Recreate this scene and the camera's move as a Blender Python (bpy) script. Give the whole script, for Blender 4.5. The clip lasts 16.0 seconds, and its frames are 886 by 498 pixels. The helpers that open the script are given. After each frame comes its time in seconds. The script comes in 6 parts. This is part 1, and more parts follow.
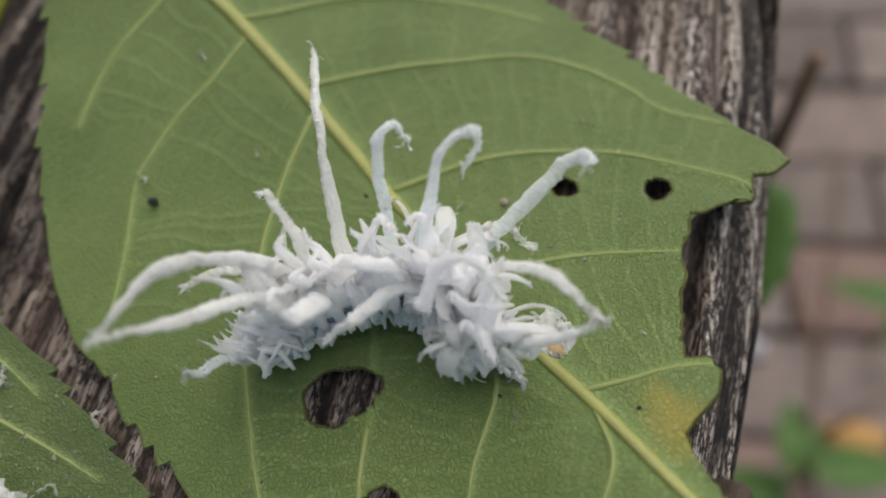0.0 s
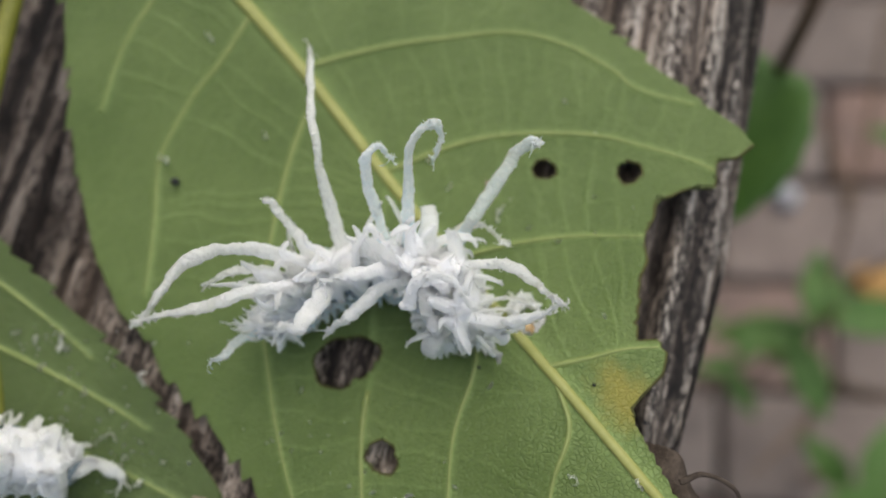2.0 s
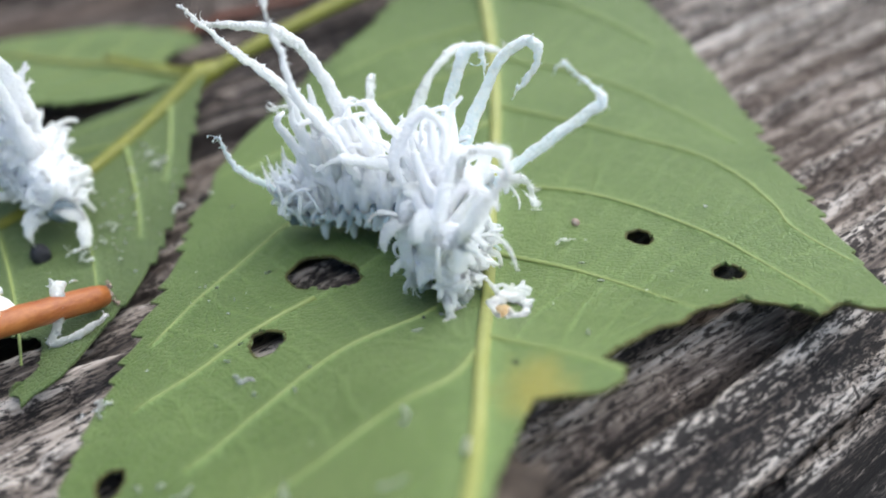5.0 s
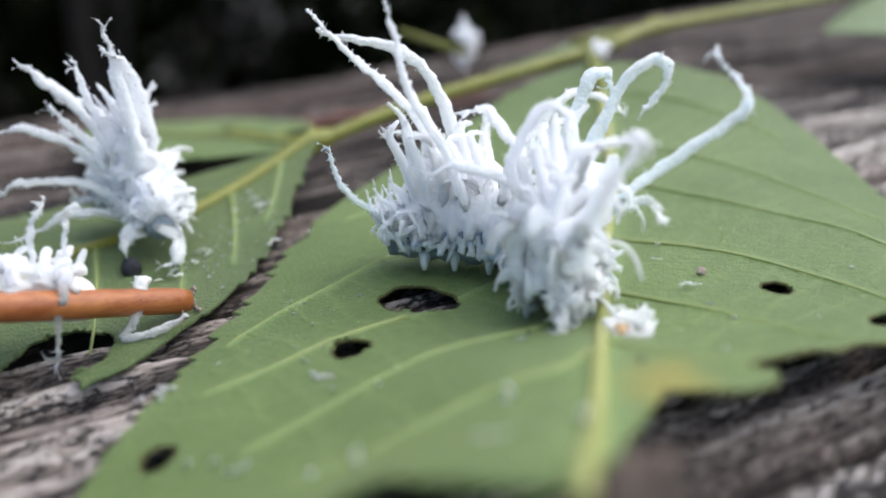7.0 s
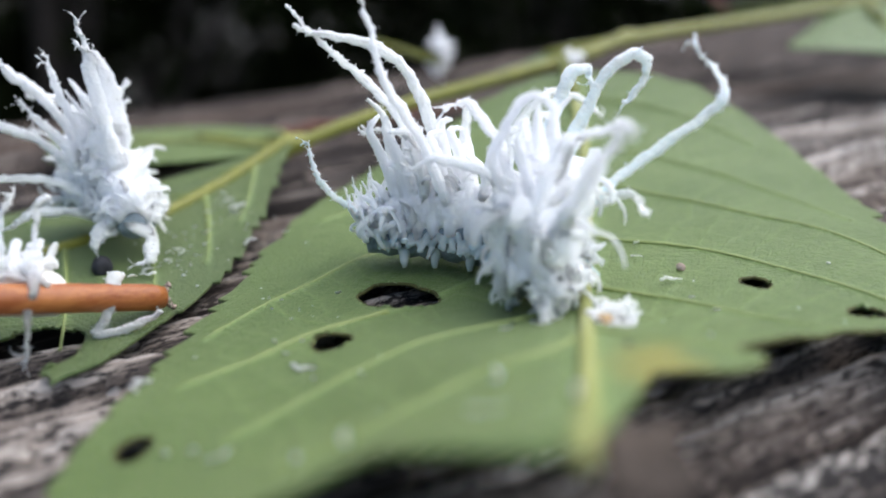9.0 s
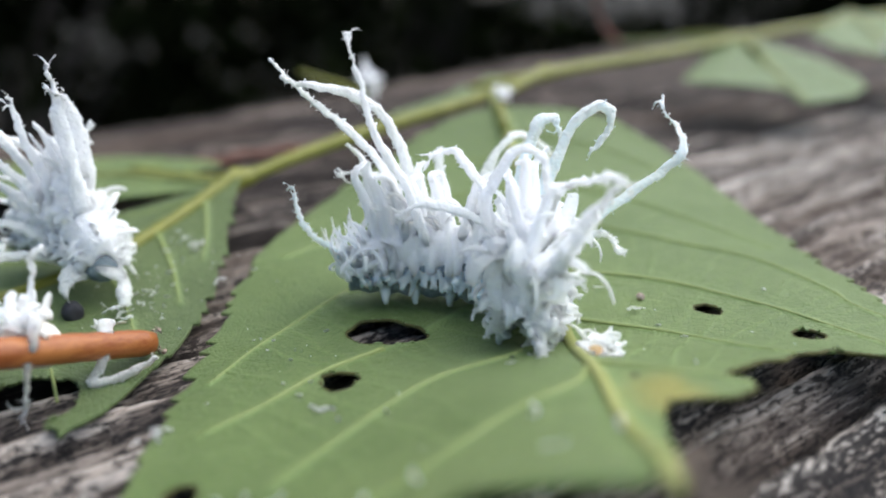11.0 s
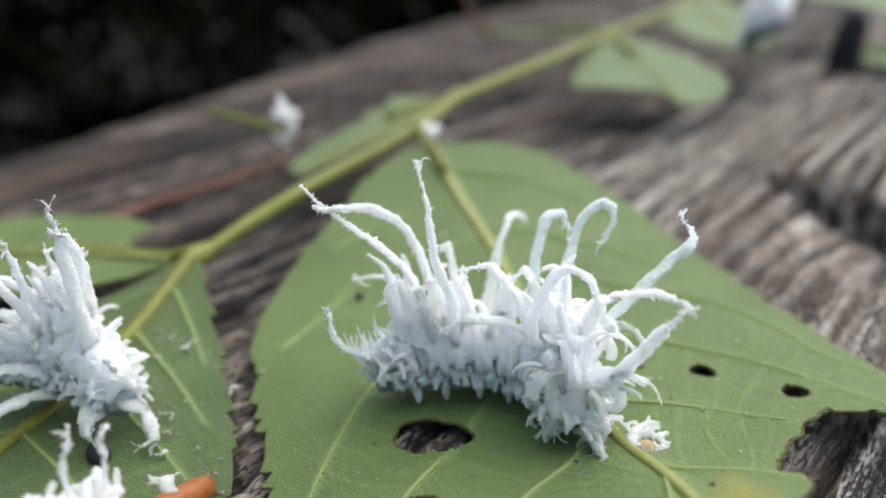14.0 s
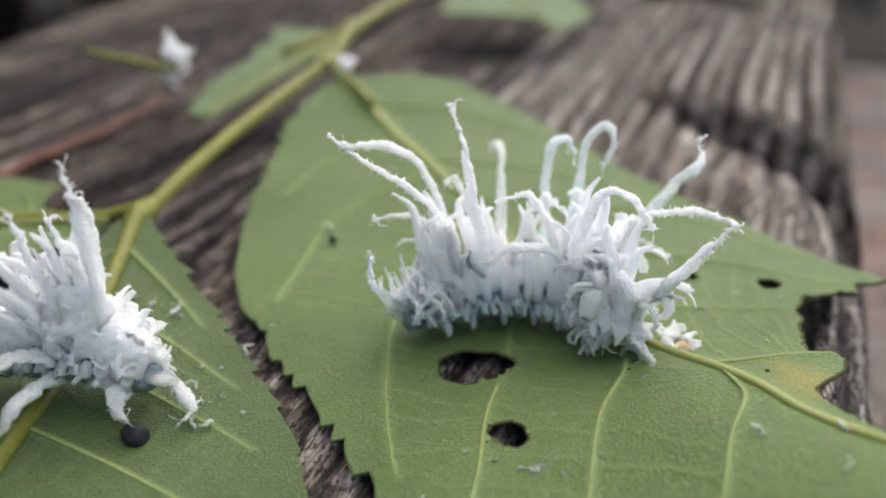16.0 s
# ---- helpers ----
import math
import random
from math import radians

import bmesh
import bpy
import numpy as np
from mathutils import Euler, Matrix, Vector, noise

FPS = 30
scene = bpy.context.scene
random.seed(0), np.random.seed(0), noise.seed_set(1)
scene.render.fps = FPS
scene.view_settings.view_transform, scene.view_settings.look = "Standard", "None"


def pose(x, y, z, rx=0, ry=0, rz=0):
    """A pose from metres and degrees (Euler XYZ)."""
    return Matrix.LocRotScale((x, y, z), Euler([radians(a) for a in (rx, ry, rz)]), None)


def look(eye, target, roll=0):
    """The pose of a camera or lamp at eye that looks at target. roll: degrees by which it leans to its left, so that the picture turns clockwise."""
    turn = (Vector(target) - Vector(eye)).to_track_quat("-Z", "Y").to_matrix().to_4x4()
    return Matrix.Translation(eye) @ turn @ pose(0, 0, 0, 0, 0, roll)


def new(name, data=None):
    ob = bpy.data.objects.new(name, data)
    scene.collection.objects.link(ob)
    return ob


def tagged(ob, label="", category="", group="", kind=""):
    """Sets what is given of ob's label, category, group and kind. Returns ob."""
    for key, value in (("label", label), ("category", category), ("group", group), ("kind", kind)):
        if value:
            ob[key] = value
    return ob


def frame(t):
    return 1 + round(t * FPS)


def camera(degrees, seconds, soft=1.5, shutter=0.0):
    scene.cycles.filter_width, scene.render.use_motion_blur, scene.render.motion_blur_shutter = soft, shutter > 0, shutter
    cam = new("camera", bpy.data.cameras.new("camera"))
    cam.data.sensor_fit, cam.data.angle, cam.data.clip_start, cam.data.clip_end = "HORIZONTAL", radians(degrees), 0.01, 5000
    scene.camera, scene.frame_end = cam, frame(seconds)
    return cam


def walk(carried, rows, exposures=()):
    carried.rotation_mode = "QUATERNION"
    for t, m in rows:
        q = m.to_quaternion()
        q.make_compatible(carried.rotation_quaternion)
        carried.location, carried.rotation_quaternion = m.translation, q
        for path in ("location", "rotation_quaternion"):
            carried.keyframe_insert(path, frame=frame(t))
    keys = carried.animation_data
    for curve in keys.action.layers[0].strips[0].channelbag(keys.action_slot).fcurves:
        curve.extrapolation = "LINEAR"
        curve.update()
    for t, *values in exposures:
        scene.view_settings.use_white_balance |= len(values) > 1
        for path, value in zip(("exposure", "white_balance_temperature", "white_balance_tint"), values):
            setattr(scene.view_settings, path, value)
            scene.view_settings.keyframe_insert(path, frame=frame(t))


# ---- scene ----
cam = camera(58.6, 16.0, soft=1.9)
ROWS = [
    (0, 0.01221, -0.01397, 0.05009, 27.12, 5.29, 12.63),
    (0.5, 0.01278, -0.01025, 0.05565, 19.73, 6.20, 10.67),
    (1, 0.01458, -0.00940, 0.05947, 16.20, 6.75, 9.95),
    (1.5, 0.01544, -0.00843, 0.06086, 15.25, 7.25, 10.76),
    (2, 0.01500, -0.00623, 0.05941, 15.67, 7.88, 13.06),
    (2.5, 0.01517, -0.00732, 0.05600, 19.00, 7.41, 17.03),
    (3, 0.01868, -0.01018, 0.05132, 23.05, 6.78, 23.94),
    (3.5, 0.02516, -0.01173, 0.04548, 26.74, 7.84, 31.46),
    (4, 0.03142, -0.01192, 0.03981, 37.86, 7.78, 41.14),
    (4.5, 0.03726, -0.01299, 0.03523, 49.09, 7.96, 49.34),
    (5, 0.03939, -0.01763, 0.03170, 55.50, 5.76, 54.62),
    (7.5, 0.03880, -0.01996, 0.01995, 70.45, 3.71, 62.91),
    (8, 0.03879, -0.01971, 0.01942, 70.83, 3.51, 62.66),
    (10.5, 0.03760, -0.02548, 0.02128, 71.06, 1.66, 53.99),
    (11, 0.03706, -0.02734, 0.02233, 71.54, 1.42, 51.78),
    (11.5, 0.03677, -0.02823, 0.02411, 71.38, 1.84, 50.28),
    (12, 0.03664, -0.02882, 0.02574, 71.38, 2.40, 49.18),
    (12.5, 0.03564, -0.03028, 0.02772, 71.02, 2.40, 47.28),
    (13, 0.03389, -0.03199, 0.02954, 70.79, 2.37, 44.93),
    (13.5, 0.03061, -0.03382, 0.03178, 69.39, 2.19, 41.62),
    (14, 0.02723, -0.03538, 0.03355, 67.23, 2.14, 38.52),
    (14.5, 0.02490, -0.03778, 0.03302, 66.95, 2.44, 35.56),
    (15, 0.02319, -0.04024, 0.03278, 66.27, 2.86, 32.63),
    (15.5, 0.01726, -0.04263, 0.03372, 64.02, 0.81, 26.59),
    (16, 0.01353, -0.04349, 0.03396, 62.04, 0.41, 22.84),
]
EXPOSURE = [(0, -0.46, 6700, 11), (1, -0.46, 6650, 10), (2.5, -0.3, 6600, 9), (4, 0.1, 6200, 8), (5, 0.23, 5950, 8), (7.5, 0.18, 5900, 12), (10.5, 0.2, 6000, 9), (12.5, 0.16, 6100, 7), (14.5, 0.06, 6300, 7), (16, -0.02, 6450, 10)]
walk(cam, [(t, pose(x, y, z, rx, ry, rz)) for t, x, y, z, rx, ry, rz in ROWS], EXPOSURE)
cam.data.dof.use_dof = True
cam.data.dof.focus_distance = 0.0495
cam.data.dof.aperture_fstop = 19.0

# ---- world and light ----
world = bpy.data.worlds.new("sky")
scene.world = world
world.use_nodes = True
wn = world.node_tree.nodes
sky = wn.new("ShaderNodeTexSky")
sky.sky_type = "NISHITA"
sky.sun_disc = False
sky.sun_elevation = radians(57)
sky.sun_rotation = radians(0)
sky.dust_density = 3.0
world.node_tree.links.new(sky.outputs[0], wn["Background"].inputs[0])
wn["Background"].inputs[1].default_value = 0.15
sun_data = bpy.data.lights.new("sun", "SUN")
sun_data.energy = 3.5
sun_data.angle = radians(108)
sun_data.color = (1.0, 0.96, 0.9)
sun = new("sun", sun_data)
sun.matrix_world = look((0.1, 0.65, 1.0), (0, 0, 0))

# ---- helpers of this scene ----
MM = 0.001


def rnd(a, b):
    return random.uniform(a, b)


def mesh(name, verts, faces, smooth=True):
    """A mesh from points in millimetres."""
    me = bpy.data.meshes.new(name)
    v = np.asarray(verts, dtype=float) * MM
    me.from_pydata(v.tolist(), [], faces)
    if smooth:
        me.polygons.foreach_set("use_smooth", [True] * len(me.polygons))
    me.update()
    return me


def obj(name, me, mat, parent=None, label=""):
    ob = new(name, me)
    if mat:
        me.materials.clear()
        me.materials.append(mat)
    if parent:
        ob.parent = parent
    if label:
        tagged(ob, label)
    return ob


def empty(name, x=0.0, y=0.0, z=0.0):
    ob = new(name)
    ob.empty_display_size = 0.005
    ob.location = (x * MM, y * MM, z * MM)
    return ob


def spline(pts, n):
    """n points on a Catmull-Rom curve through pts."""
    p = np.asarray(pts, float)
    if len(p) == 2:
        s = np.linspace(0, 1, n)[:, None]
        return p[0] * (1 - s) + p[1] * s
    q = np.vstack([2 * p[0] - p[1], p, 2 * p[-1] - p[-2]])
    out = []
    for s in np.linspace(0, len(p) - 1 - 1e-9, n):
        i = int(s)
        t = s - i
        a, b, c, d = q[i], q[i + 1], q[i + 2], q[i + 3]
        out.append(0.5 * (2 * b + (c - a) * t + (2 * a - 5 * b + 4 * c - d) * t * t + (3 * b - a - 3 * c + d) * t ** 3))
    return np.array(out)


class Soup:
    """Collects tubes and chips into one mesh."""

    def __init__(self):
        self.v, self.f = [], []

    def tube(self, path, radii, segs=6, flat=1.0, rough=0.0, cap=True, twist=0.0):
        path = np.asarray(path, float)
        n = len(path)
        radii = np.broadcast_to(np.asarray(radii, float), (n,))
        tang = np.gradient(path, axis=0)
        tang /= np.linalg.norm(tang, axis=1)[:, None] + 1e-12
        up = np.array([0.3, 0.2, 1.0])
        if abs(tang[0] @ up) > 0.95 * np.linalg.norm(up):
            up = np.array([1.0, 0.2, 0.1])
        side = np.cross(tang[0], up)
        base = len(self.v)
        for i in range(n):
            side = side - tang[i] * (side @ tang[i])
            side /= np.linalg.norm(side) + 1e-12
            other = np.cross(tang[i], side)
            for k in range(segs):
                a = 2 * math.pi * k / segs + twist * i / n
                r = radii[i] * (1 + (rnd(-rough, rough) if rough else 0))
                self.v.append(path[i] + side * math.cos(a) * r + other * math.sin(a) * r * flat)
        for i in range(n - 1):
            for k in range(segs):
                a, b = base + i * segs + k, base + i * segs + (k + 1) % segs
                self.f.append((a, b, b + segs, a + segs))
        if cap:
            self.f.append(tuple(base + k for k in range(segs))[::-1])
            self.f.append(tuple(base + (n - 1) * segs + k for k in range(segs)))
        return self

    def chip(self, at, size, way=None):
        """A small irregular flake."""
        at = np.asarray(at, float)
        base = len(self.v)
        for k in range(4):
            d = np.array([rnd(-1, 1), rnd(-1, 1), rnd(-1, 1)]) * size
            self.v.append(at + d)
        self.f += [(base, base + 1, base + 2), (base, base + 3, base + 1), (base + 1, base + 3, base + 2), (base, base + 2, base + 3)]
        return self

    def strip(self, path, width):
        """Flat ribbon, double thin tube."""
        return self.tube(path, width, segs=6, flat=0.35)

    def mesh(self, name, smooth=True):
        return mesh(name, self.v, self.f, smooth)


# ---- materials ----
def material(name, rough=0.6, spec=0.4):
    m = bpy.data.materials.new(name)
    m.use_nodes = True
    nt = m.node_tree
    b = nt.nodes["Principled BSDF"]
    b.inputs["Roughness"].default_value = rough
    b.inputs["Specular IOR Level"].default_value = spec
    return m, nt, b


def node(nt, kind, **inputs):
    n = nt.nodes.new("ShaderNode" + kind)
    for k, v in inputs.items():
        n.inputs[k.replace("_", " ")].default_value = v
    return n


def coords(nt, scale, source="Object"):
    tc = nt.nodes.new("ShaderNodeTexCoord")
    mp = nt.nodes.new("ShaderNodeMapping")
    mp.inputs["Scale"].default_value = scale
    nt.links.new(tc.outputs[source], mp.inputs[0])
    return mp.outputs[0]


def noise_tex(nt, vec, scale, detail=6.0, rough=0.6, dist=0.0):
    n = node(nt, "TexNoise", Scale=scale, Detail=detail, Roughness=rough, Distortion=dist)
    nt.links.new(vec, n.inputs["Vector"])
    return n.outputs["Fac"]


def ramp(nt, fac, stops):
    r = nt.nodes.new("ShaderNodeValToRGB")
    e = r.color_ramp.elements
    while len(e) < len(stops):
        e.new(0.5)
    for el, (p, c) in zip(e, stops):
        el.position = p
        el.color = (*c, 1.0) if len(c) == 3 else c
    nt.links.new(fac, r.inputs[0])
    return r.outputs["Color"]


def grey(a):
    return (a, a, a)


def mix(nt, fac, a, b, blend="MIX"):
    m = nt.nodes.new("ShaderNodeMix")
    m.data_type = "RGBA"
    m.blend_type = blend
    for sock, val in ((m.inputs[0], fac), (m.inputs[6], a), (m.inputs[7], b)):
        if isinstance(val, (int, float)):
            sock.default_value = val
        elif isinstance(val, tuple):
            sock.default_value = (*val, 1.0)
        else:
            nt.links.new(val, sock)
    return m.outputs[2]


def bump(nt, bsdf, height, strength=0.5, distance=0.0002):
    b = node(nt, "Bump", Strength=strength, Distance=distance)
    nt.links.new(height, b.inputs["Height"])
    nt.links.new(b.outputs[0], bsdf.inputs["Normal"])


def wood_material():
    m, nt, b = material("weathered_wood", 0.85, 0.25)
    streak = noise_tex(nt, coords(nt, (1000, 20, 1000)), 0.5, 5, 0.62)
    fibre = noise_tex(nt, coords(nt, (1000, 45, 1000)), 2.6, 4, 0.6)
    speck = noise_tex(nt, coords(nt, (1000, 260, 1000)), 3.6, 5, 0.75)
    patch = noise_tex(nt, coords(nt, (1000, 90, 1000)), 0.42, 4, 0.6)
    tone = mix(nt, 0.4, streak, fibre)
    # ring tones tied to the ridges, with shade painted into the valleys between
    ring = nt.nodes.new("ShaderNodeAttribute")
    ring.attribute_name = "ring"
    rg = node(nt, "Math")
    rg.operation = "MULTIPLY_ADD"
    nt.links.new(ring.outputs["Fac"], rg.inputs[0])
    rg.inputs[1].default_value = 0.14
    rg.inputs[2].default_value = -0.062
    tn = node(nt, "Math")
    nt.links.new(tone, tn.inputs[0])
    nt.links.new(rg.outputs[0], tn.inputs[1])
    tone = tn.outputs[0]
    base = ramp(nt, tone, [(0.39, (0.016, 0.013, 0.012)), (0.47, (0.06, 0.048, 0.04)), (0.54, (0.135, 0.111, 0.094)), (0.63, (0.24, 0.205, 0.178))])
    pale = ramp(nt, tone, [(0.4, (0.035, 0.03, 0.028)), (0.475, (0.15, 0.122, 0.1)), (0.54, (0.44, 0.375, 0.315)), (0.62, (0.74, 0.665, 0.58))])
    # pale, mould-spotted wood near the open edge, browner wood further in
    tc = nt.nodes.new("ShaderNodeTexCoord")
    sep = nt.nodes.new("ShaderNodeSeparateXYZ")
    nt.links.new(tc.outputs["Object"], sep.inputs[0])
    side = node(nt, "MapRange")
    for k, v in ((1, -0.03), (2, 0.008), (3, 0.0), (4, 1.0)):
        side.inputs[k].default_value = v
    nt.links.new(sep.outputs[0], side.inputs[0])
    add = node(nt, "Math")
    add.operation = "MULTIPLY_ADD"
    nt.links.new(patch, add.inputs[0])
    add.inputs[1].default_value = 1.4
    nt.links.new(side.outputs[0], add.inputs[2])
    pm = ramp(nt, add.outputs[0], [(0.66, grey(0)), (1.12, grey(1))])
    col = mix(nt, pm, base, pale)
    # black mould in grains and blotches; more turns black towards the open edge
    thr = node(nt, "Math")
    thr.operation = "MULTIPLY_ADD"
    nt.links.new(patch, thr.inputs[0])
    thr.inputs[1].default_value = 0.4
    nt.links.new(speck, thr.inputs[2])
    rim = node(nt, "MapRange")
    for k, v in ((1, 0.0185), (2, 0.0255), (3, 0.0), (4, -0.08)):
        rim.inputs[k].default_value = v
    nt.links.new(sep.outputs[0], rim.inputs[0])
    th2 = node(nt, "Math")
    nt.links.new(thr.outputs[0], th2.inputs[0])
    nt.links.new(rim.outputs[0], th2.inputs[1])
    black = ramp(nt, th2.outputs[0], [(0.65, grey(0.95)), (0.715, grey(0))])
    col = mix(nt, black, col, (0.016, 0.0145, 0.014))
    # colour multiplied darker and browner towards the inner side
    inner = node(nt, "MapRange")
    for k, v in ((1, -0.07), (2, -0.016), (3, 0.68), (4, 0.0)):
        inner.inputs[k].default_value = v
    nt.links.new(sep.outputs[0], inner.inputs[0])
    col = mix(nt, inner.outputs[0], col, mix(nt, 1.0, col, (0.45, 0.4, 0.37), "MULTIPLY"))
    brown = ramp(nt, noise_tex(nt, coords(nt, (1000, 120, 1000)), 0.06, 3, 0.6), [(0.36, grey(0.45)), (0.5, grey(0))])
    col = mix(nt, brown, col, (0.13, 0.09, 0.065))
    nt.links.new(col, b.inputs["Base Color"])
    mixh = mix(nt, 0.5, fibre, speck)
    bump(nt, b, mixh, 0.9, 0.0006)
    return m


def leaf_material(name, green, pale, yellow=False):
    m, nt, b = material(name, 0.5, 0.55)
    b.inputs["Sheen Weight"].default_value = 0.28
    b.inputs["Sheen Tint"].default_value = (0.95, 1.0, 0.55, 1.0)
    obj_v = coords(nt, (1000, 1000, 1000))
    uv = coords(nt, (1, 1, 1), "UV")
    big = noise_tex(nt, obj_v, 0.09, 4, 0.6)
    small = noise_tex(nt, obj_v, 1.6, 6, 0.7)
    col = mix(nt, ramp(nt, big, [(0.35, grey(0)), (0.65, grey(1))]), green, pale)
    cells = node(nt, "TexVoronoi", Scale=0.42, Randomness=0.85)
    cells.feature = "DISTANCE_TO_EDGE"
    mp = nt.nodes.new("ShaderNodeMapping")
    mp.inputs["Scale"].default_value = (1.5, 0.8, 1.0)
    mp.inputs["Rotation"].default_value = (0, 0, radians(20))
    nt.links.new(uv, mp.inputs[0])
    nt.links.new(mp.outputs[0], cells.inputs["Vector"])
    net = ramp(nt, cells.outputs["Distance"], [(0.0, grey(1)), (0.025, grey(0.5)), (0.07, grey(0))])
    cells2 = node(nt, "TexVoronoi", Scale=3.0, Randomness=1.0)
    cells2.feature = "DISTANCE_TO_EDGE"
    warp = node(nt, "TexNoise", Scale=1.3, Detail=3.0)
    nt.links.new(uv, warp.inputs["Vector"])
    wv = nt.nodes.new("ShaderNodeVectorMath")
    wv.operation = "MULTIPLY_ADD"
    nt.links.new(warp.outputs["Color"], wv.inputs[0])
    wv.inputs[1].default_value = (0.5, 0.5, 0.5)
    nt.links.new(uv, wv.inputs[2])
    nt.links.new(wv.outputs[0], cells2.inputs["Vector"])
    net2 = ramp(nt, cells2.outputs["Distance"], [(0.0, grey(1)), (0.09, grey(0.35)), (0.2, grey(0))])
    light = tuple(min(1.0, c * 1.5 + 0.025) for c in pale)
    dark = tuple(c * 0.7 for c in green)
    f1 = node(nt, "Math")
    f1.operation = "MULTIPLY"
    nt.links.new(net, f1.inputs[0])
    f1.inputs[1].default_value = 0.15
    col = mix(nt, f1.outputs[0], col, light)
    at = nt.nodes.new("ShaderNodeAttribute")
    at.attribute_name = "vein"
    col = mix(nt, ramp(nt, at.outputs["Fac"], [(0.06, grey(0)), (0.7, grey(0.75))]), col, light)
    col = mix(nt, ramp(nt, small, [(0.55, grey(0)), (0.75, grey(0.45))]), col, dark)
    f2 = node(nt, "Math")
    f2.operation = "MULTIPLY"
    nt.links.new(net2, f2.inputs[0])
    f2.inputs[1].default_value = 0.36
    col = mix(nt, f2.outputs[0], col, dark)
    if yellow:
        # yellowing patch beside the midrib, near the chewed end
        tc = nt.nodes.new("ShaderNodeTexCoord")
        mp2 = nt.nodes.new("ShaderNodeMapping")
        mp2.inputs["Location"].default_value = (-61.0, -4.0, 0)
        nt.links.new(tc.outputs["UV"], mp2.inputs[0])
        mp3 = nt.nodes.new("ShaderNodeMapping")
        mp3.inputs["Scale"].default_value = (0.13, 0.22, 1)
        nt.links.new(mp2.outputs[0], mp3.inputs[0])
        ln = nt.nodes.new("ShaderNodeVectorMath")
        ln.operation = "LENGTH"
        nt.links.new(mp3.outputs[0], ln.inputs[0])
        ad = node(nt, "Math")
        ad.operation = "ADD"
        nt.links.new(ln.outputs["Value"], ad.inputs[0])
        wob = noise_tex(nt, uv, 0.35, 5, 0.7)
        nt.links.new(wob, ad.inputs[1])
        ym = ramp(nt, ad.outputs[0], [(0.55, grey(0.75)), (1.45, grey(0))])
        col = mix(nt, ym, col, (0.34, 0.29, 0.04))
    nt.links.new(col, b.inputs["Base Color"])
    b.inputs["Transmission Weight"].default_value = 0.0
    hgt = mix(nt, 0.5, net, small)
    inv = node(nt, "Math")
    inv.operation = "SUBTRACT"
    inv.inputs[0].default_value = 1.0
    nt.links.new(net2, inv.inputs[1])
    hgt2 = mix(nt, 0.6, hgt, inv.outputs[0])
    bump(nt, b, hgt2, 0.6, 0.00016)
    tr = nt.nodes.new("ShaderNodeBsdfTranslucent")
    nt.links.new(col, tr.inputs["Color"])
    ms = nt.nodes.new("ShaderNodeMixShader")
    ms.inputs[0].default_value = 0.16
    nt.links.new(b.outputs[0], ms.inputs[1])
    nt.links.new(tr.outputs[0], ms.inputs[2])
    nt.links.new(ms.outputs[0], nt.nodes["Material Output"].inputs["Surface"])
    return m


def plain_material(name, a, c, scale=0.6, rough=0.6, spec=0.4, relief=0.3, stretch=(1000, 1000, 1000), dist=0.0002, sss=0.0, thin=0.0):
    """Two tones in noise, with fine relief."""
    m, nt, b = material(name, rough, spec)
    vec = coords(nt, stretch)
    n1 = noise_tex(nt, vec, scale, 6, 0.65)
    n2 = noise_tex(nt, vec, scale * 6, 4, 0.6)
    f = mix(nt, 0.35, n1, n2)
    nt.links.new(ramp(nt, f, [(0.35, a), (0.65, c)]), b.inputs["Base Color"])
    bump(nt, b, f, relief, dist)
    if thin:
        tr = nt.nodes.new("ShaderNodeBsdfTranslucent")
        tr.inputs["Color"].default_value = (*c, 1.0)
        ms = nt.nodes.new("ShaderNodeMixShader")
        ms.inputs[0].default_value = thin
        nt.links.new(b.outputs[0], ms.inputs[1])
        nt.links.new(tr.outputs[0], ms.inputs[2])
        nt.links.new(ms.outputs[0], nt.nodes["Material Output"].inputs["Surface"])
    if sss:
        b.inputs["Subsurface Weight"].default_value = sss
        b.inputs["Subsurface Radius"].default_value = (0.0032, 0.0032, 0.0035)
        b.inputs["Subsurface Scale"].default_value = 1.0
    return m


WOOD = wood_material()
LEAF = leaf_material("leaf_underside", (0.1, 0.166, 0.03), (0.143, 0.216, 0.05), True)
LEAF_END = leaf_material("leaf_underside_deep", (0.068, 0.115, 0.023), (0.1, 0.156, 0.037))
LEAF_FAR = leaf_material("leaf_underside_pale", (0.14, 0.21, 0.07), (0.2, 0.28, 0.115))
VEIN = plain_material("leaf_vein", (0.2, 0.255, 0.075), (0.26, 0.31, 0.1), 0.8, 0.5)
MIDRIB = plain_material("leaf_midrib", (0.27, 0.29, 0.075), (0.35, 0.36, 0.12), 0.5, 0.45)
STALK = plain_material("leaf_stalk", (0.14, 0.15, 0.018), (0.25, 0.25, 0.038), 0.35, 0.45)
WAX = plain_material("white_wax", (0.98, 0.985, 0.99), (0.99, 0.992, 0.995), 1.2, 0.6, 0.2, 0.1, sss=1.0)
# same wax; its bluish light scatter is put into the base colour
WAX_BLUE = plain_material("bluish_wax", (0.62, 0.85, 0.98), (0.8, 0.93, 0.99), 1.2, 0.6, 0.2, 0.1, sss=1.0)
WAX_OLD = plain_material("cream_wax", (0.8, 0.75, 0.62), (0.92, 0.9, 0.84), 0.9, 0.8, 0.15, 0.6)
SKIN = plain_material("larva_skin", (0.1, 0.13, 0.15), (0.34, 0.4, 0.42), 0.9, 0.55, 0.3, 0.4)
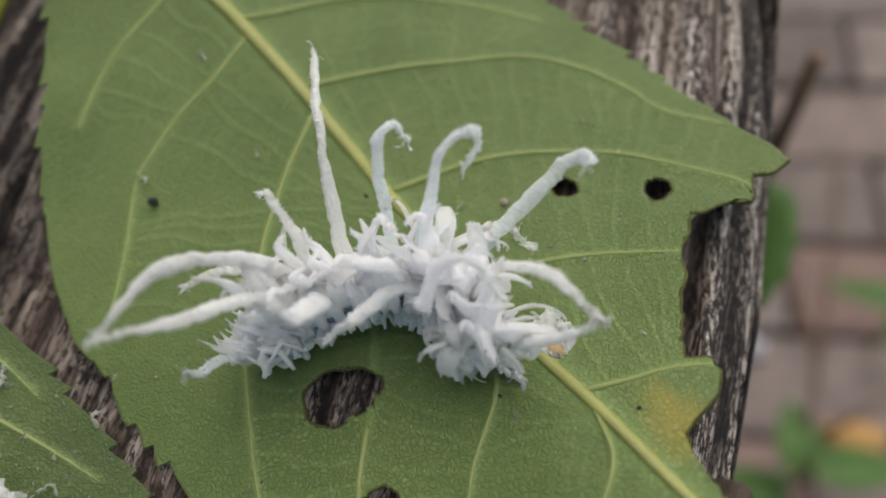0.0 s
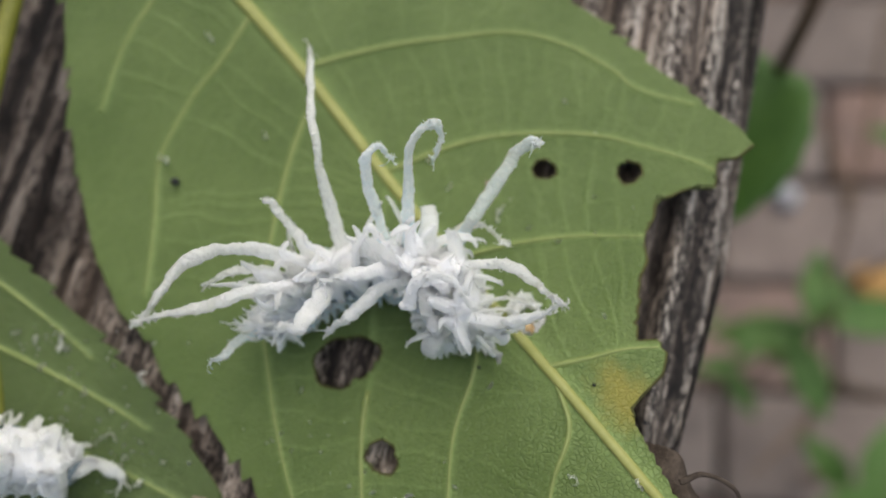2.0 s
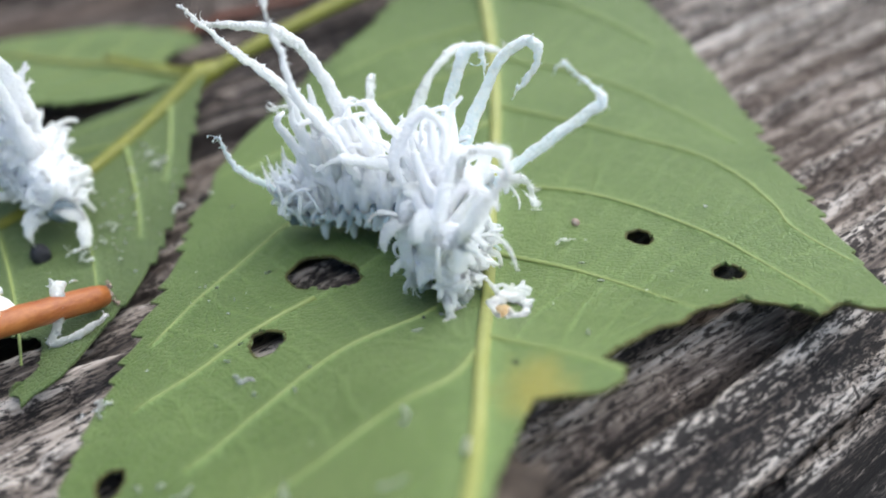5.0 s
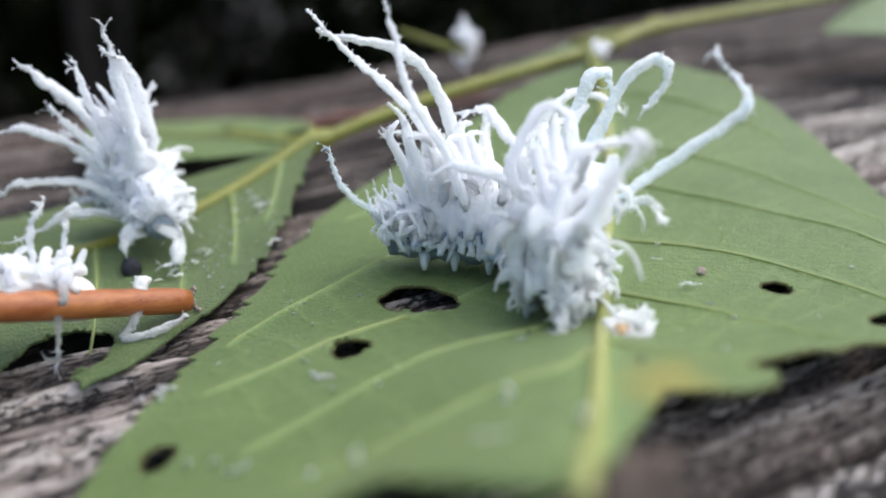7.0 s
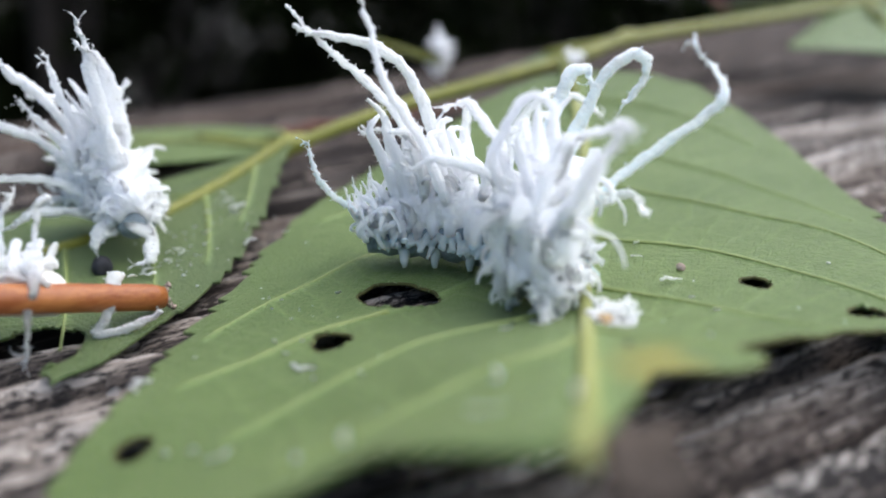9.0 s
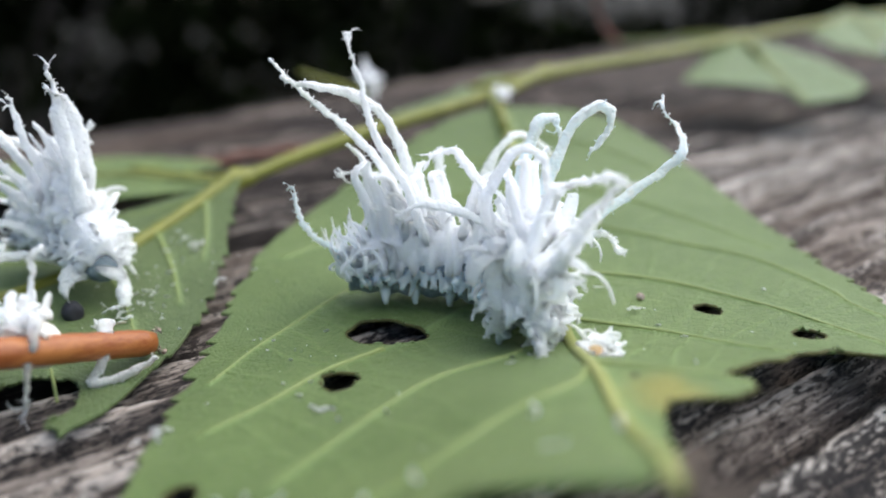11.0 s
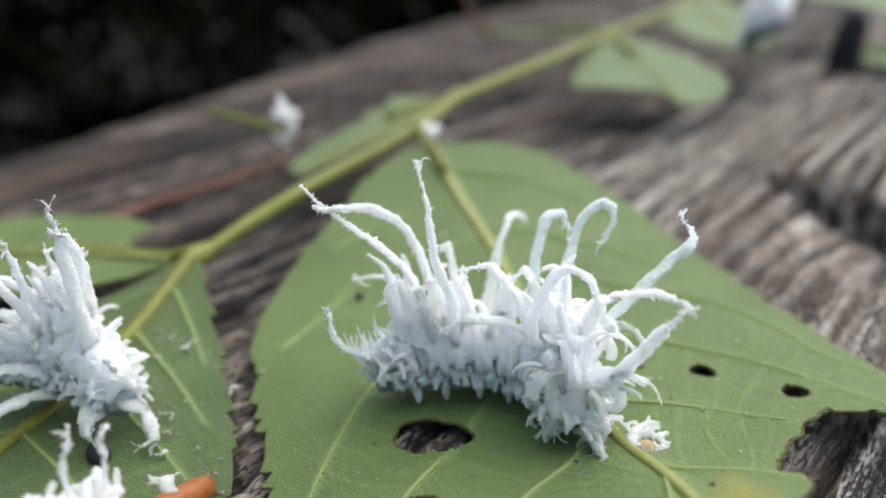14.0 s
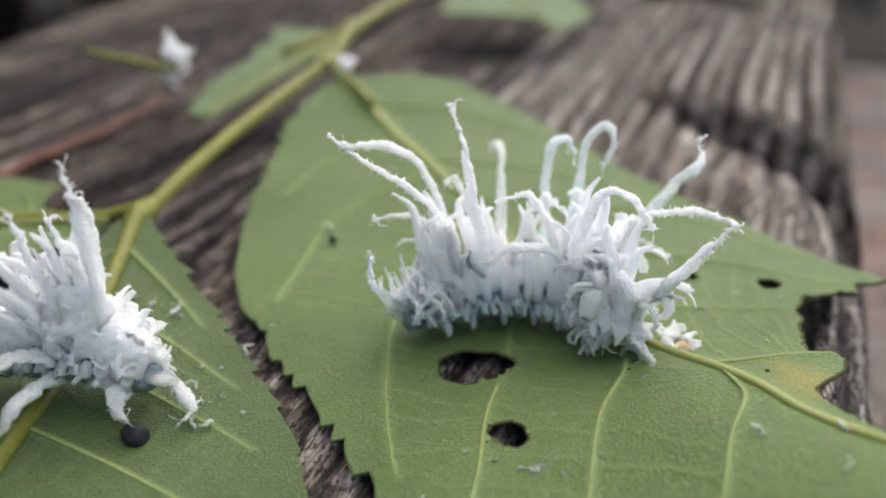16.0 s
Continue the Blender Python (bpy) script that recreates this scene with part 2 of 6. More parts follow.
PROLEG = plain_material("proleg_skin", (0.5, 0.55, 0.5), (0.66, 0.7, 0.64), 0.9, 0.4, 0.4)
HEADSKIN = plain_material("head_skin", (0.4, 0.24, 0.09), (0.66, 0.52, 0.3), 1.2, 0.5)
RED_STEM = plain_material("red_stem", (0.1, 0.04, 0.025), (0.2, 0.085, 0.055), 0.5, 0.6, 0.3, 0.4)
FRASS = plain_material("frass", (0.008, 0.009, 0.012), (0.03, 0.03, 0.034), 1.5, 0.7, 0.4, 0.8)
TWIG = plain_material("orange_bark", (0.26, 0.065, 0.014), (0.5, 0.19, 0.05), 0.7, 0.4, 0.5, 0.6, (1000, 300, 1000))
TWIG_END = plain_material("twig_cut_end", (0.3, 0.2, 0.15), (0.5, 0.42, 0.36), 1.5, 0.8)
HOLE_RIM = plain_material("hole_rim", (0.045, 0.045, 0.014), (0.1, 0.1, 0.03), 0.8, 0.7, 0.2, 0.3)
DRY = plain_material("dry_leaf_tissue", (0.035, 0.027, 0.021), (0.11, 0.086, 0.066), 0.7, 0.8, 0.2, 0.9, dist=0.0004)

# ---- the timber ----
def snoise(x, y, s, seed):
    """Smooth value noise on arrays."""
    rng = np.random.RandomState(seed)
    tab = rng.rand(256, 256)
    gx, gy = np.asarray(x) / s, np.asarray(y) / s
    ix, iy = np.floor(gx).astype(int), np.floor(gy).astype(int)
    fx, fy = gx - ix, gy - iy
    fx, fy = fx * fx * (3 - 2 * fx), fy * fy * (3 - 2 * fy)
    a, b = tab[ix % 256, iy % 256], tab[(ix + 1) % 256, iy % 256]
    c, d = tab[ix % 256, (iy + 1) % 256], tab[(ix + 1) % 256, (iy + 1) % 256]
    return (a * (1 - fx) + b * fx) * (1 - fy) + (c * (1 - fx) + d * fx) * fy


RIGHT_EDGE = 24.7


def timber():
    ys = np.concatenate([np.linspace(-700, -80, 40)[:-1], np.arange(-80, 150, 0.55), np.linspace(150, 1200, 160)])
    s = np.concatenate([np.linspace(0, 0.3, 110)[:-1], np.linspace(0.3, 1, 330)])
    ny, nx = len(ys), len(s)
    left = -113 - np.clip(ys - 25, 0, 160) * 0.28
    right = RIGHT_EDGE - 2.0 * np.clip((12 - ys) / 24, 0, 1)
    x = left[:, None] * (1 - s[None, :]) + right[:, None] * s[None, :]
    y = np.repeat(ys[:, None], nx, 1)
    warp = (snoise(x, y * 0.4, 38, 1) - 0.5) * 4 + (snoise(x * 3, y * 0.4, 12, 2) - 0.5) * 1.2
    xx = x + warp
    # ridges of hard grain with soft wood worn out between
    amp = 0.25 + 0.5 * snoise(x, y, 25, 3) + 2.0 * np.clip((x + 30) / 20, 0, 1) * np.clip((y - 40) / 25, 0, 1)
    ridge = 0.5 - 0.5 * np.cos(2 * math.pi * (xx / 3.3 + 0.25 * snoise(xx * 6, y * 0.1, 5, 4)))
    fine = snoise(xx * 8, y * 0.22, 4, 5) - 0.5
    coarse = snoise(x * 1.2, y * 0.5, 6, 6) - 0.5
    pit = snoise(x * 2.2, y * 0.9, 2.2, 7)
    z = (ridge - 0.8) * amp * 1.15 + fine * 0.7 + coarse * 0.7 - np.clip(pit - 0.62, 0, 1) * 2.2
    # torn step across the right side
    line = np.interp(x, [-6, 1.4, 9.4, 17, 23, 26], [73, 73.2, 71.5, 65, 58, 50])
    d = (y - line) + (snoise(x, y, 7, 8) - 0.5) * 1.6
    near = np.clip((x + 4) / 10, 0, 1) * np.clip((d + 26) / 26, 0, 1)
    gap = np.clip((x + 6) / 14, 0, 1)
    wide = 2.0 + 11.0 * np.clip((x + 6) / 28, 0, 1)
    floor_z = -2.5 + 1.2 * (snoise(x, y, 2.6, 9) - 0.5) + 0.6 * fine
    z = np.where(d < 0, z + (floor_z - z) * gap * np.clip((d + 26) / 16, 0, 1), z)
    z -= np.where((d < 0) & (d > -wide), 17.0 * gap * (1 + d / wide) ** 0.6, 0)
    z -= np.where(d < 0, 1.5 * near, 0)
    # long checks in the inner part
    for k, (cx, y0, y1, wd, dp) in enumerate(((-31, -60, 12, 2.2, 3.0), (-12, -75, -10, 1.6, 3.2), (-4, -80, -22, 1.3, 2.6), (-52, -20, 60, 1.8, 2.2), (-60, 20, 140, 2.5, 2.5), (-85, -30, 120, 2.5, 2.0), (10.5, -20, 12, 0.9, 1.4), (19.5, -40, 24, 0.8, 1.6))):
        off = np.abs(x + warp * 0.6 - cx) / wd
        z -= dp * np.exp(-off ** 2) * np.clip((y - y0) / 10, 0, 1) * np.clip((y1 - y) / 10, 0, 1)
    # worn round edges
    e = np.clip((x - (right[:, None] - 7.0)) / 7.0, 0, 1)
    z -= 5.0 * e ** 2.4
    e2 = np.clip((left[:, None] + 8 - x) / 8, 0, 1)
    z -= 4.5 * e2 ** 2
    z = np.minimum(z, 0.55)
    verts = np.stack([x, y, z], -1).reshape(-1, 3)
    idx = np.arange(ny * nx).reshape(ny, nx)
    f = np.stack([idx[:-1, :-1], idx[:-1, 1:], idx[1:, 1:], idx[1:, :-1]], -1).reshape(-1, 4).tolist()
    v = verts.tolist()
    # sides and underside
    for col, out in ((nx - 1, 1), (0, -1)):
        prev = idx[:, col].tolist()
        for depth in (-6.5, -10, -16, -24, -32, -38):
            start = len(v)
            for j in range(ny):
                gx = v[idx[j, col]][0]
                v.append((gx + out * (0.35 * math.sin(ys[j] * 0.021 + depth) + 0.5 + 0.5 * math.sin(depth * 1.9 + 0.3 * math.sin(ys[j] * 0.05))), ys[j], depth))
            cur = list(range(start, start + ny))
            for j in range(ny - 1):
                q = (prev[j], cur[j], cur[j + 1], prev[j + 1])
                f.append(q[::-1] if out > 0 else q)
            prev = cur
        if out > 0:
            keep = prev
    for j in range(ny - 1):
        f.append((keep[j], keep[j + 1], prev[j + 1], prev[j]))
    me = mesh("timber_rail", v, f)
    # high on ridge tops, low in valleys, where the colour darkens like shade
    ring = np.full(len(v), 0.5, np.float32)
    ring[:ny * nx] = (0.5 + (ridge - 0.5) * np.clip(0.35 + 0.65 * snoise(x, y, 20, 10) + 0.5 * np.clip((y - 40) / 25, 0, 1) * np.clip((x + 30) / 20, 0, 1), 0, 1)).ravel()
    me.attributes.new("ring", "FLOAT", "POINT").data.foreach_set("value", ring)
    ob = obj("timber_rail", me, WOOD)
    for py in (-560, 1060):
        bm = bmesh.new()
        bmesh.ops.create_cube(bm, size=1.0)
        for vert in bm.verts:
            vert.co = Vector((vert.co.x * 0.088, vert.co.y * 0.088, vert.co.z * 0.72))
        bmesh.ops.bevel(bm, geom=bm.edges[:], offset=0.004, segments=2, affect="EDGES")
        pm = bpy.data.meshes.new("post")
        bm.to_mesh(pm)
        bm.free()
        post = obj("post", pm, WOOD, ob, "square timber post under the rail")
        post.location = (-0.05, py * MM, -0.037 - 0.36)
    return tagged(ob, "grey weathered timber rail with raised grain, cracks and black mould", "timber", kind="structure")


timber()


# ---- leaves ----
class Frame2:
    """A leaf's own axes: u along the midrib, v to its right side seen from above, heights by a function."""

    def __init__(self, base, ahead, height):
        self.b = np.array(base, float)
        self.d = np.array(ahead, float) / np.linalg.norm(ahead)
        self.n = np.array([-self.d[1], self.d[0]])
        self.h = height
        self.seed = None

    def at(self, u, v, lift=0.0):
        u, v = np.asarray(u, float), np.asarray(v, float)
        p = self.b + u[..., None] * self.d + v[..., None] * self.n
        z = self.h(u, v) + lift
        if self.seed is not None:
            z = z + 0.16 * (snoise(u, v, 3.5, self.seed) - 0.5) + 0.35 * (snoise(u, v, 11, self.seed + 1) - 0.5)
        return np.concatenate([p, z[..., None]], -1)

    def uv(self, x, y):
        q = np.array([x, y]) - self.b
        return float(q @ self.d), float(q @ self.n)


def teeth(u, step, depth, seed):
    ph = u / step + 0.35 * np.sin(u * 0.9 + seed)
    k = np.floor(ph)
    amount = 0.55 + 0.45 * np.sin(k * 12.9898 + seed * 7.1)
    return (ph - k) * depth * amount


def curve_of(stops):
    xs, ys = [p[0] for p in stops], [p[1] for p in stops]
    return lambda u: np.interp(u, xs, ys)


def gnawed(u, v):
    """How far the chewed edge of the big leaflet swings out and in along its bites."""
    k = np.clip((u - 46) / 5, 0, 1)
    return k * (0.95 * np.exp(-((v - 19.4) / 0.8) ** 2) - 0.7 * np.exp(-((v - 21.3) / 0.8) ** 2) - 0.55 * np.exp(-((v - 16.0) / 1.7) ** 2) + 0.25 * np.sin(v * 2.3) * np.clip((v - 9) / 3, 0, 1) * np.clip((18 - v) / 2, 0, 1))


def blade(fr, length, left, right, holes, mat, parent, step=0.32, tooth=2.7, depth=1.0, seed=1, thick=0.22, smooth_right=None, slant=0.0, veins=None, nv=132, chewed=False):
    nu = int(length / step)
    us = np.linspace(0, length, nu)
    if chewed:
        us = np.sort(np.concatenate([us, np.linspace(50.41, 51.11, 60)]))
        nu = len(us)
    ss = np.linspace(-1, 1, nv)
    wl = left(us) + teeth(us, tooth, depth, seed)
    wr = right(us)
    t = teeth(us, tooth, depth, seed + 3)
    if smooth_right is not None:
        t = np.where(us > smooth_right, 0.25 * (snoise(us * 3, us * 0, 0.9, 31) - 0.5), t)
    wr = np.maximum(wr + t, 0.05)
    U = np.repeat(us[:, None], nv, 1)
    V = np.where(ss[None, :] < 0, ss[None, :] * wl[:, None], ss[None, :] * wr[:, None])
    # sheared grid, so that the rows follow the side veins
    U = U + slant * np.clip(V - 8, 0, 30) + (gnawed(U, V) if chewed else 0)
    g = np.full(U.shape, 9.0)
    for (hu, hv, ra, rb, ang) in holes:
        c, s_ = math.cos(radians(ang)), math.sin(radians(ang))
        du, dv = U - hu, V - hv
        p, q = (du * c + dv * s_) / ra, (-du * s_ + dv * c) / rb
        rr = np.sqrt(p * p + q * q) + 1e-9
        th = np.arctan2(q, p)
        rim = 1 + 0.07 * np.sin(2 * th + hu) + 0.06 * np.sin(3 * th + hu) + 0.035 * np.sin(7 * th + hv)
        dist = (rr - rim) * min(ra, rb)
        near = (dist > -step * 1.1) & (dist < step * 0.55)
        U = np.where(near, hu + (U - hu) * rim / rr, U)
        V = np.where(near, hv + (V - hv) * rim / rr, V)
        g = np.minimum(g, np.where(near, 0.0, dist))
    fr.seed = seed + 11
    P = fr.at(U, V)
    relief = veins.at(U, V) if veins else np.zeros(U.shape)
    P[..., 2] += 0.16 * relief
    idx = np.arange(nu * nv).reshape(nu, nv)
    gc = np.minimum(np.minimum(g[:-1, :-1], g[1:, :-1]), np.minimum(g[:-1, 1:], g[1:, 1:]))
    f = np.stack([idx[:-1, :-1], idx[1:, :-1], idx[1:, 1:], idx[:-1, 1:]], -1)[gc > -1e-6].tolist()
    used = np.zeros(nu * nv, bool)
    used[np.array(f).ravel()] = True
    remap = np.cumsum(used) - 1
    f = [tuple(int(remap[i]) for i in q) for q in f]
    me = mesh("blade", P.reshape(-1, 3)[used], f)
    uvl = me.uv_layers.new(name="UVMap")
    UV = np.stack([U, V], -1).reshape(-1, 2)[used]
    loops = np.zeros(len(me.loops), int)
    me.loops.foreach_get("vertex_index", loops)
    uvl.data.foreach_set("uv", UV[loops].ravel())
    att = me.attributes.new("vein", "FLOAT", "POINT")
    att.data.foreach_set("value", relief.reshape(-1)[used].astype(np.float32))
    ob = obj("blade", me, mat, parent)
    so = ob.modifiers.new("thickness", "SOLIDIFY")
    so.thickness, so.offset = thick * MM, -1.0
    return ob


class VeinMap:
    """Relief of the finer veins over a leaf, on a grid of 0.1 mm."""

    def __init__(self, length, half):
        self.half, self.k = half, 10.0
        self.m = np.zeros((int(length * self.k) + 20, int(2 * half * self.k) + 20))

    def line(self, pts, width, strength):
        p = np.asarray(pts, float)
        n = max(4, int(np.abs(np.diff(p, axis=0)).sum() * 12))
        q = spline(p, n)
        w = int(width * self.k * 2.5) + 1
        g = np.arange(-w, w + 1)
        st = strength * np.exp(-((g[:, None] ** 2 + g[None, :] ** 2) / (width * self.k) ** 2))
        for u, v in q:
            i, j = int(u * self.k) + 8, int((v + self.half) * self.k) + 8
            if i - w < 0 or j - w < 0 or i + w + 1 > self.m.shape[0] or j + w + 1 > self.m.shape[1]:
                continue
            a = self.m[i - w:i + w + 1, j - w:j + w + 1]
            np.maximum(a, st, out=a)

    def ladder(self, veins, gap=2.3, width=0.13, strength=0.5):
        """Cross veins between neighbouring side veins, and fine ones between those."""
        for a, b in zip(veins[:-1], veins[1:]):
            n = int(np.linalg.norm(np.diff(np.asarray(a), axis=0), axis=1).sum() / gap)
            m = int(np.linalg.norm(np.diff(np.asarray(b), axis=0), axis=1).sum() / gap)
            if m > n:
                a, b, n, m = b, a, m, n
            pa, pb = spline(a, n + 2), spline(b, 80)
            prev = None
            for i in range(1, n + 2):
                s = pa[i]
                w = np.linalg.norm(pb - s, axis=1)
                j = int(np.argmin(w))
                if w[j] > 15 or j > 77:
                    prev = None
                    continue
                e = pb[j] + (rnd(-0.6, 0.6), rnd(-0.6, 0.6))
                m1, m2 = s * 0.66 + e * 0.34 + (rnd(-0.5, 0.5), rnd(-0.6, 0.6)), s * 0.34 + e * 0.66 + (rnd(-0.5, 0.5), rnd(-0.6, 0.6))
                self.line([s, m1, m2, e], width, strength * rnd(0.6, 1.0))
                if prev is not None:
                    for k in (0.2, 0.42, 0.64, 0.84):
                        k = k + rnd(-0.06, 0.06)
                        c0 = prev[0] * (1 - k) + prev[1] * k
                        c1 = s * (1 - k) + e * k
                        self.line([c0, (c0 + c1) / 2 + (rnd(-0.4, 0.4), rnd(-0.4, 0.4)), c1], width * 0.8, strength * rnd(0.25, 0.5))
                prev = (s, e)

    def at(self, u, v):
        i = np.clip((u * self.k).astype(int) + 8, 0, self.m.shape[0] - 1)
        j = np.clip(((v + self.half) * self.k).astype(int) + 8, 0, self.m.shape[1] - 1)
        return self.m[i, j]


def vein(fr, pts, r0, r1, parent, mat, name="vein", lift=0.0, n=40, holes=()):
    q = spline(pts, n)
    for hu, hv, ra, rb, ang in holes:
        inside = np.hypot(q[:, 0] - hu, q[:, 1] - hv) < 1.08 * max(ra, rb)
        if inside.any():
            k = np.flatnonzero(inside)
            q = q[:k[0]] if k[0] > n - 1 - k[-1] else q[k[-1] + 1:]
            n = len(q)
    p = fr.at(q[:, 0], q[:, 1], lift + 0.02)
    s = Soup().tube(p, np.linspace(r0, r1, n), 8, 0.75, 0.05)
    return obj(name, s.mesh(name), mat, parent)


def hole_rim(fr, hu, hv, ra, rb, ang, parent):
    """Dried edge round a chewed hole."""
    th = np.linspace(0, 2 * math.pi, 60)
    rim = 1 + 0.07 * np.sin(2 * th + hu) + 0.06 * np.sin(3 * th + hu) + 0.035 * np.sin(7 * th + hv)
    p, q = ra * rim * np.cos(th) * 0.985, rb * rim * np.sin(th) * 0.985
    c, s_ = math.cos(radians(ang)), math.sin(radians(ang))
    w = fr.at(hu + p * c - q * s_, hv + p * s_ + q * c, -0.1)
    return obj("hole_rim", Soup().tube(w, 0.12, 8, 1.0, 0.12, cap=False).mesh("hole_rim"), HOLE_RIM, parent, "dried brown edge of a chewed hole")


def big_leaf():
    top = empty("leaf")
    tagged(top, "green compound-leaf leaflet, underside up, insect-eaten, lying on weathered wood", "leaf", "leaflets on the stalk")

    def height(u, v):
        z = 1.75 + 7.0 * np.clip(1 - u / 32, 0, 1.2) ** 2
        z = z + 3.4 * np.exp(-(np.minimum(u - 62, 0) / 8.5) ** 2 - (np.minimum(v, 0) / 8.0) ** 2)
        z = z + 1.0 * np.exp(-((u - 20) / 9) ** 2) * np.clip(1 - np.abs(v) / 20, 0, 1)
        z = z - 0.0016 * np.clip(np.abs(v) - 5, 0, 30) ** 2
        z = z - 0.6 * np.exp(-((u - 46.5) / 5) ** 2 - ((v + 10) / 5) ** 2)
        z = z + 3.0 * np.clip((u - 62) / 9, 0, 1) ** 1.3 * np.clip((v + 17) / 12, 0, 1)
        return np.maximum(z, 0.75)

    fr = Frame2((-31.5, 34.5), (0.7788, -0.6272), height)
    left = curve_of([(0, 0.8), (1, 3), (5, 8.6), (8, 10.6), (12, 13.2), (16, 16.5), (21, 19), (26, 21.0), (31, 21.9), (35, 21.0), (38, 21.4), (43, 20.6), (50, 20.2), (57, 20.3), (63, 20), (66.5, 19.4), (68.5, 16), (69.4, 11), (70.2, 9.5), (70.6, 5), (71.5, 3.0), (72, 0.3)])
    right = curve_of([(0, 2.0), (0.4, 8), (1.8, 12.5), (6.7, 16.7), (12.3, 19.7), (18, 21.2), (26, 22.2), (32.8, 22.3), (43.6, 23.7), (48.5, 24.3), (50.5, 24.0), (50.8, 22.5), (50.95, 17.0), (51.7, 14.0), (54.9, 10.7), (57.4, 8.3), (58.6, 7.2), (59.4, 8.2), (60.5, 8.1), (61.4, 6.9), (61.7, 4.0), (62.8, 3.4), (67, 2.3), (70, 1.9), (72, 0.3)])
    H = [fr.uv(9.85, 15.6), fr.uv(16.2, 16.45), fr.uv(-1.85, -2.0), fr.uv(2.7, -8.15), fr.uv(7.0, -18.8)]
    holes = [(*H[0], 0.95, 0.9, 0), (*H[1], 1.05, 0.95, 0), (H[2][0], H[2][1], 2.55, 2.0, 76), (H[3][0], H[3][1], 1.35, 1.15, 30), (H[4][0], H[4][1], 1.0, 0.8, 0)]
    right_veins = [
        [(5.0, 0.6), (7, 7), (11, 12.5), (15, 16.5)],
        [(16.5, 1.6), (18, 4.9), (19.6, 9.0), (22.5, 13.5), (26.5, 17.5), (31, 20.4)],
        [(24.6, 1.8), (26.8, 7.3), (30.1, 12.8), (33, 16.8), (36.8, 19.4), (41.1, 20.7), (43.6, 21.0), (47.6, 23.4)],
        [(36.0, 1.6), (37.2, 5.3), (38.8, 9.0), (41.0, 12.2), (44.3, 15.8), (47.5, 18.0), (51.0, 19.9), (52.6, 20.4)],
        [(45.2, 1.5), (47.5, 6.0), (50.0, 9.6), (53.2, 13.0)],
        [(56.0, 1.2), (57.4, 3.8), (58.5, 6.1), (59.9, 8.0)],
    ]
    left_veins = [
        [(10.5, 0.7), (12.0, -5), (13.6, -9.0), (16.5, -13.5)],
        [(18.3, 1.3), (19.8, -3.0), (20.6, -6.6), (21.9, -10.0), (23.3, -12.5), (27.1, -15.6), (31.5, -19.5)],
        [(27.0, 1.2), (29.6, -3.0), (31.9, -6.0), (33.7, -8.0), (38, -12.0), (42.8, -14.9), (47.5, -17.2), (53.0, -19.2)],
        [(37.0, 1.2), (41.0, -3.0), (44.5, -6.0), (47.6, -8.5), (51.2, -12.0), (55.5, -15.2), (58.5, -18)],
        [(48.5, 1.1), (51.0, -1.0), (53.0, -2.8), (55.5, -6.6), (59.0, -10.0), (63, -13.5)],
        [(57.6, 1.1), (60.3, -0.2), (62.2, -3.2), (64.9, -6.5), (67.0, -10)],
    ]
    vm = VeinMap(96, 28)
    for side in (right_veins, left_veins):
        vm.ladder(side)
        for a in side:
            vm.line(a, 0.5, 0.3)
            vm.line(a, 0.24, 1.0)
    vm.line([(-1, 0), (10, 1.0), (25, 1.7), (38, 1.4), (52, 1.35), (66, 1.3), (71, 1.2)], 1.1, 0.8)
    blade(fr, 72, left, right, holes, LEAF, top, seed=1, smooth_right=50.4, slant=0.15, veins=vm, nv=230, step=0.2, chewed=True)
    for hu, hv, ra, rb, ang in holes:
        hole_rim(fr, hu, hv, ra, rb, ang, top)
    # dried edge along the bite
    us = np.interp(np.linspace(0, 1, 200), [0, 0.4, 1], [50.5, 51.0, 62.3])
    vs = right(us) + 0.25 * (snoise(us * 3, us * 0, 0.9, 31) - 0.5)
    p = fr.at(us + 0.15 * np.clip(vs - 8, 0, 30) + gnawed(us, vs), vs, -0.1)
    obj("bite_rim", Soup().tube(p, 0.13, 7, 1.0, 0.25).mesh("bite_rim"), HOLE_RIM, top, "dried brown edge of a large bite")
    # midrib, swollen near the stalk
    q = spline([(-2.2, -0.6), (10, 1.0), (25, 1.7), (38, 1.4), (52, 1.35), (66, 1.3), (72.5, 1.1)], 90)
    p = fr.at(q[:, 0], q[:, 1], 0.1)
    obj("midrib", Soup().tube(p, np.interp(q[:, 0], [-2, 30, 60, 72], [0.72, 0.5, 0.4, 0.34]), 10, 0.8, 0.04).mesh("midrib"), MIDRIB, top, "pale yellow-green raised midrib")
    for a in right_veins + left_veins:
        vein(fr, a, 0.23, 0.09, top, VEIN, lift=0.09, holes=holes)
    return fr, top


BIG, BIG_TOP = big_leaf()


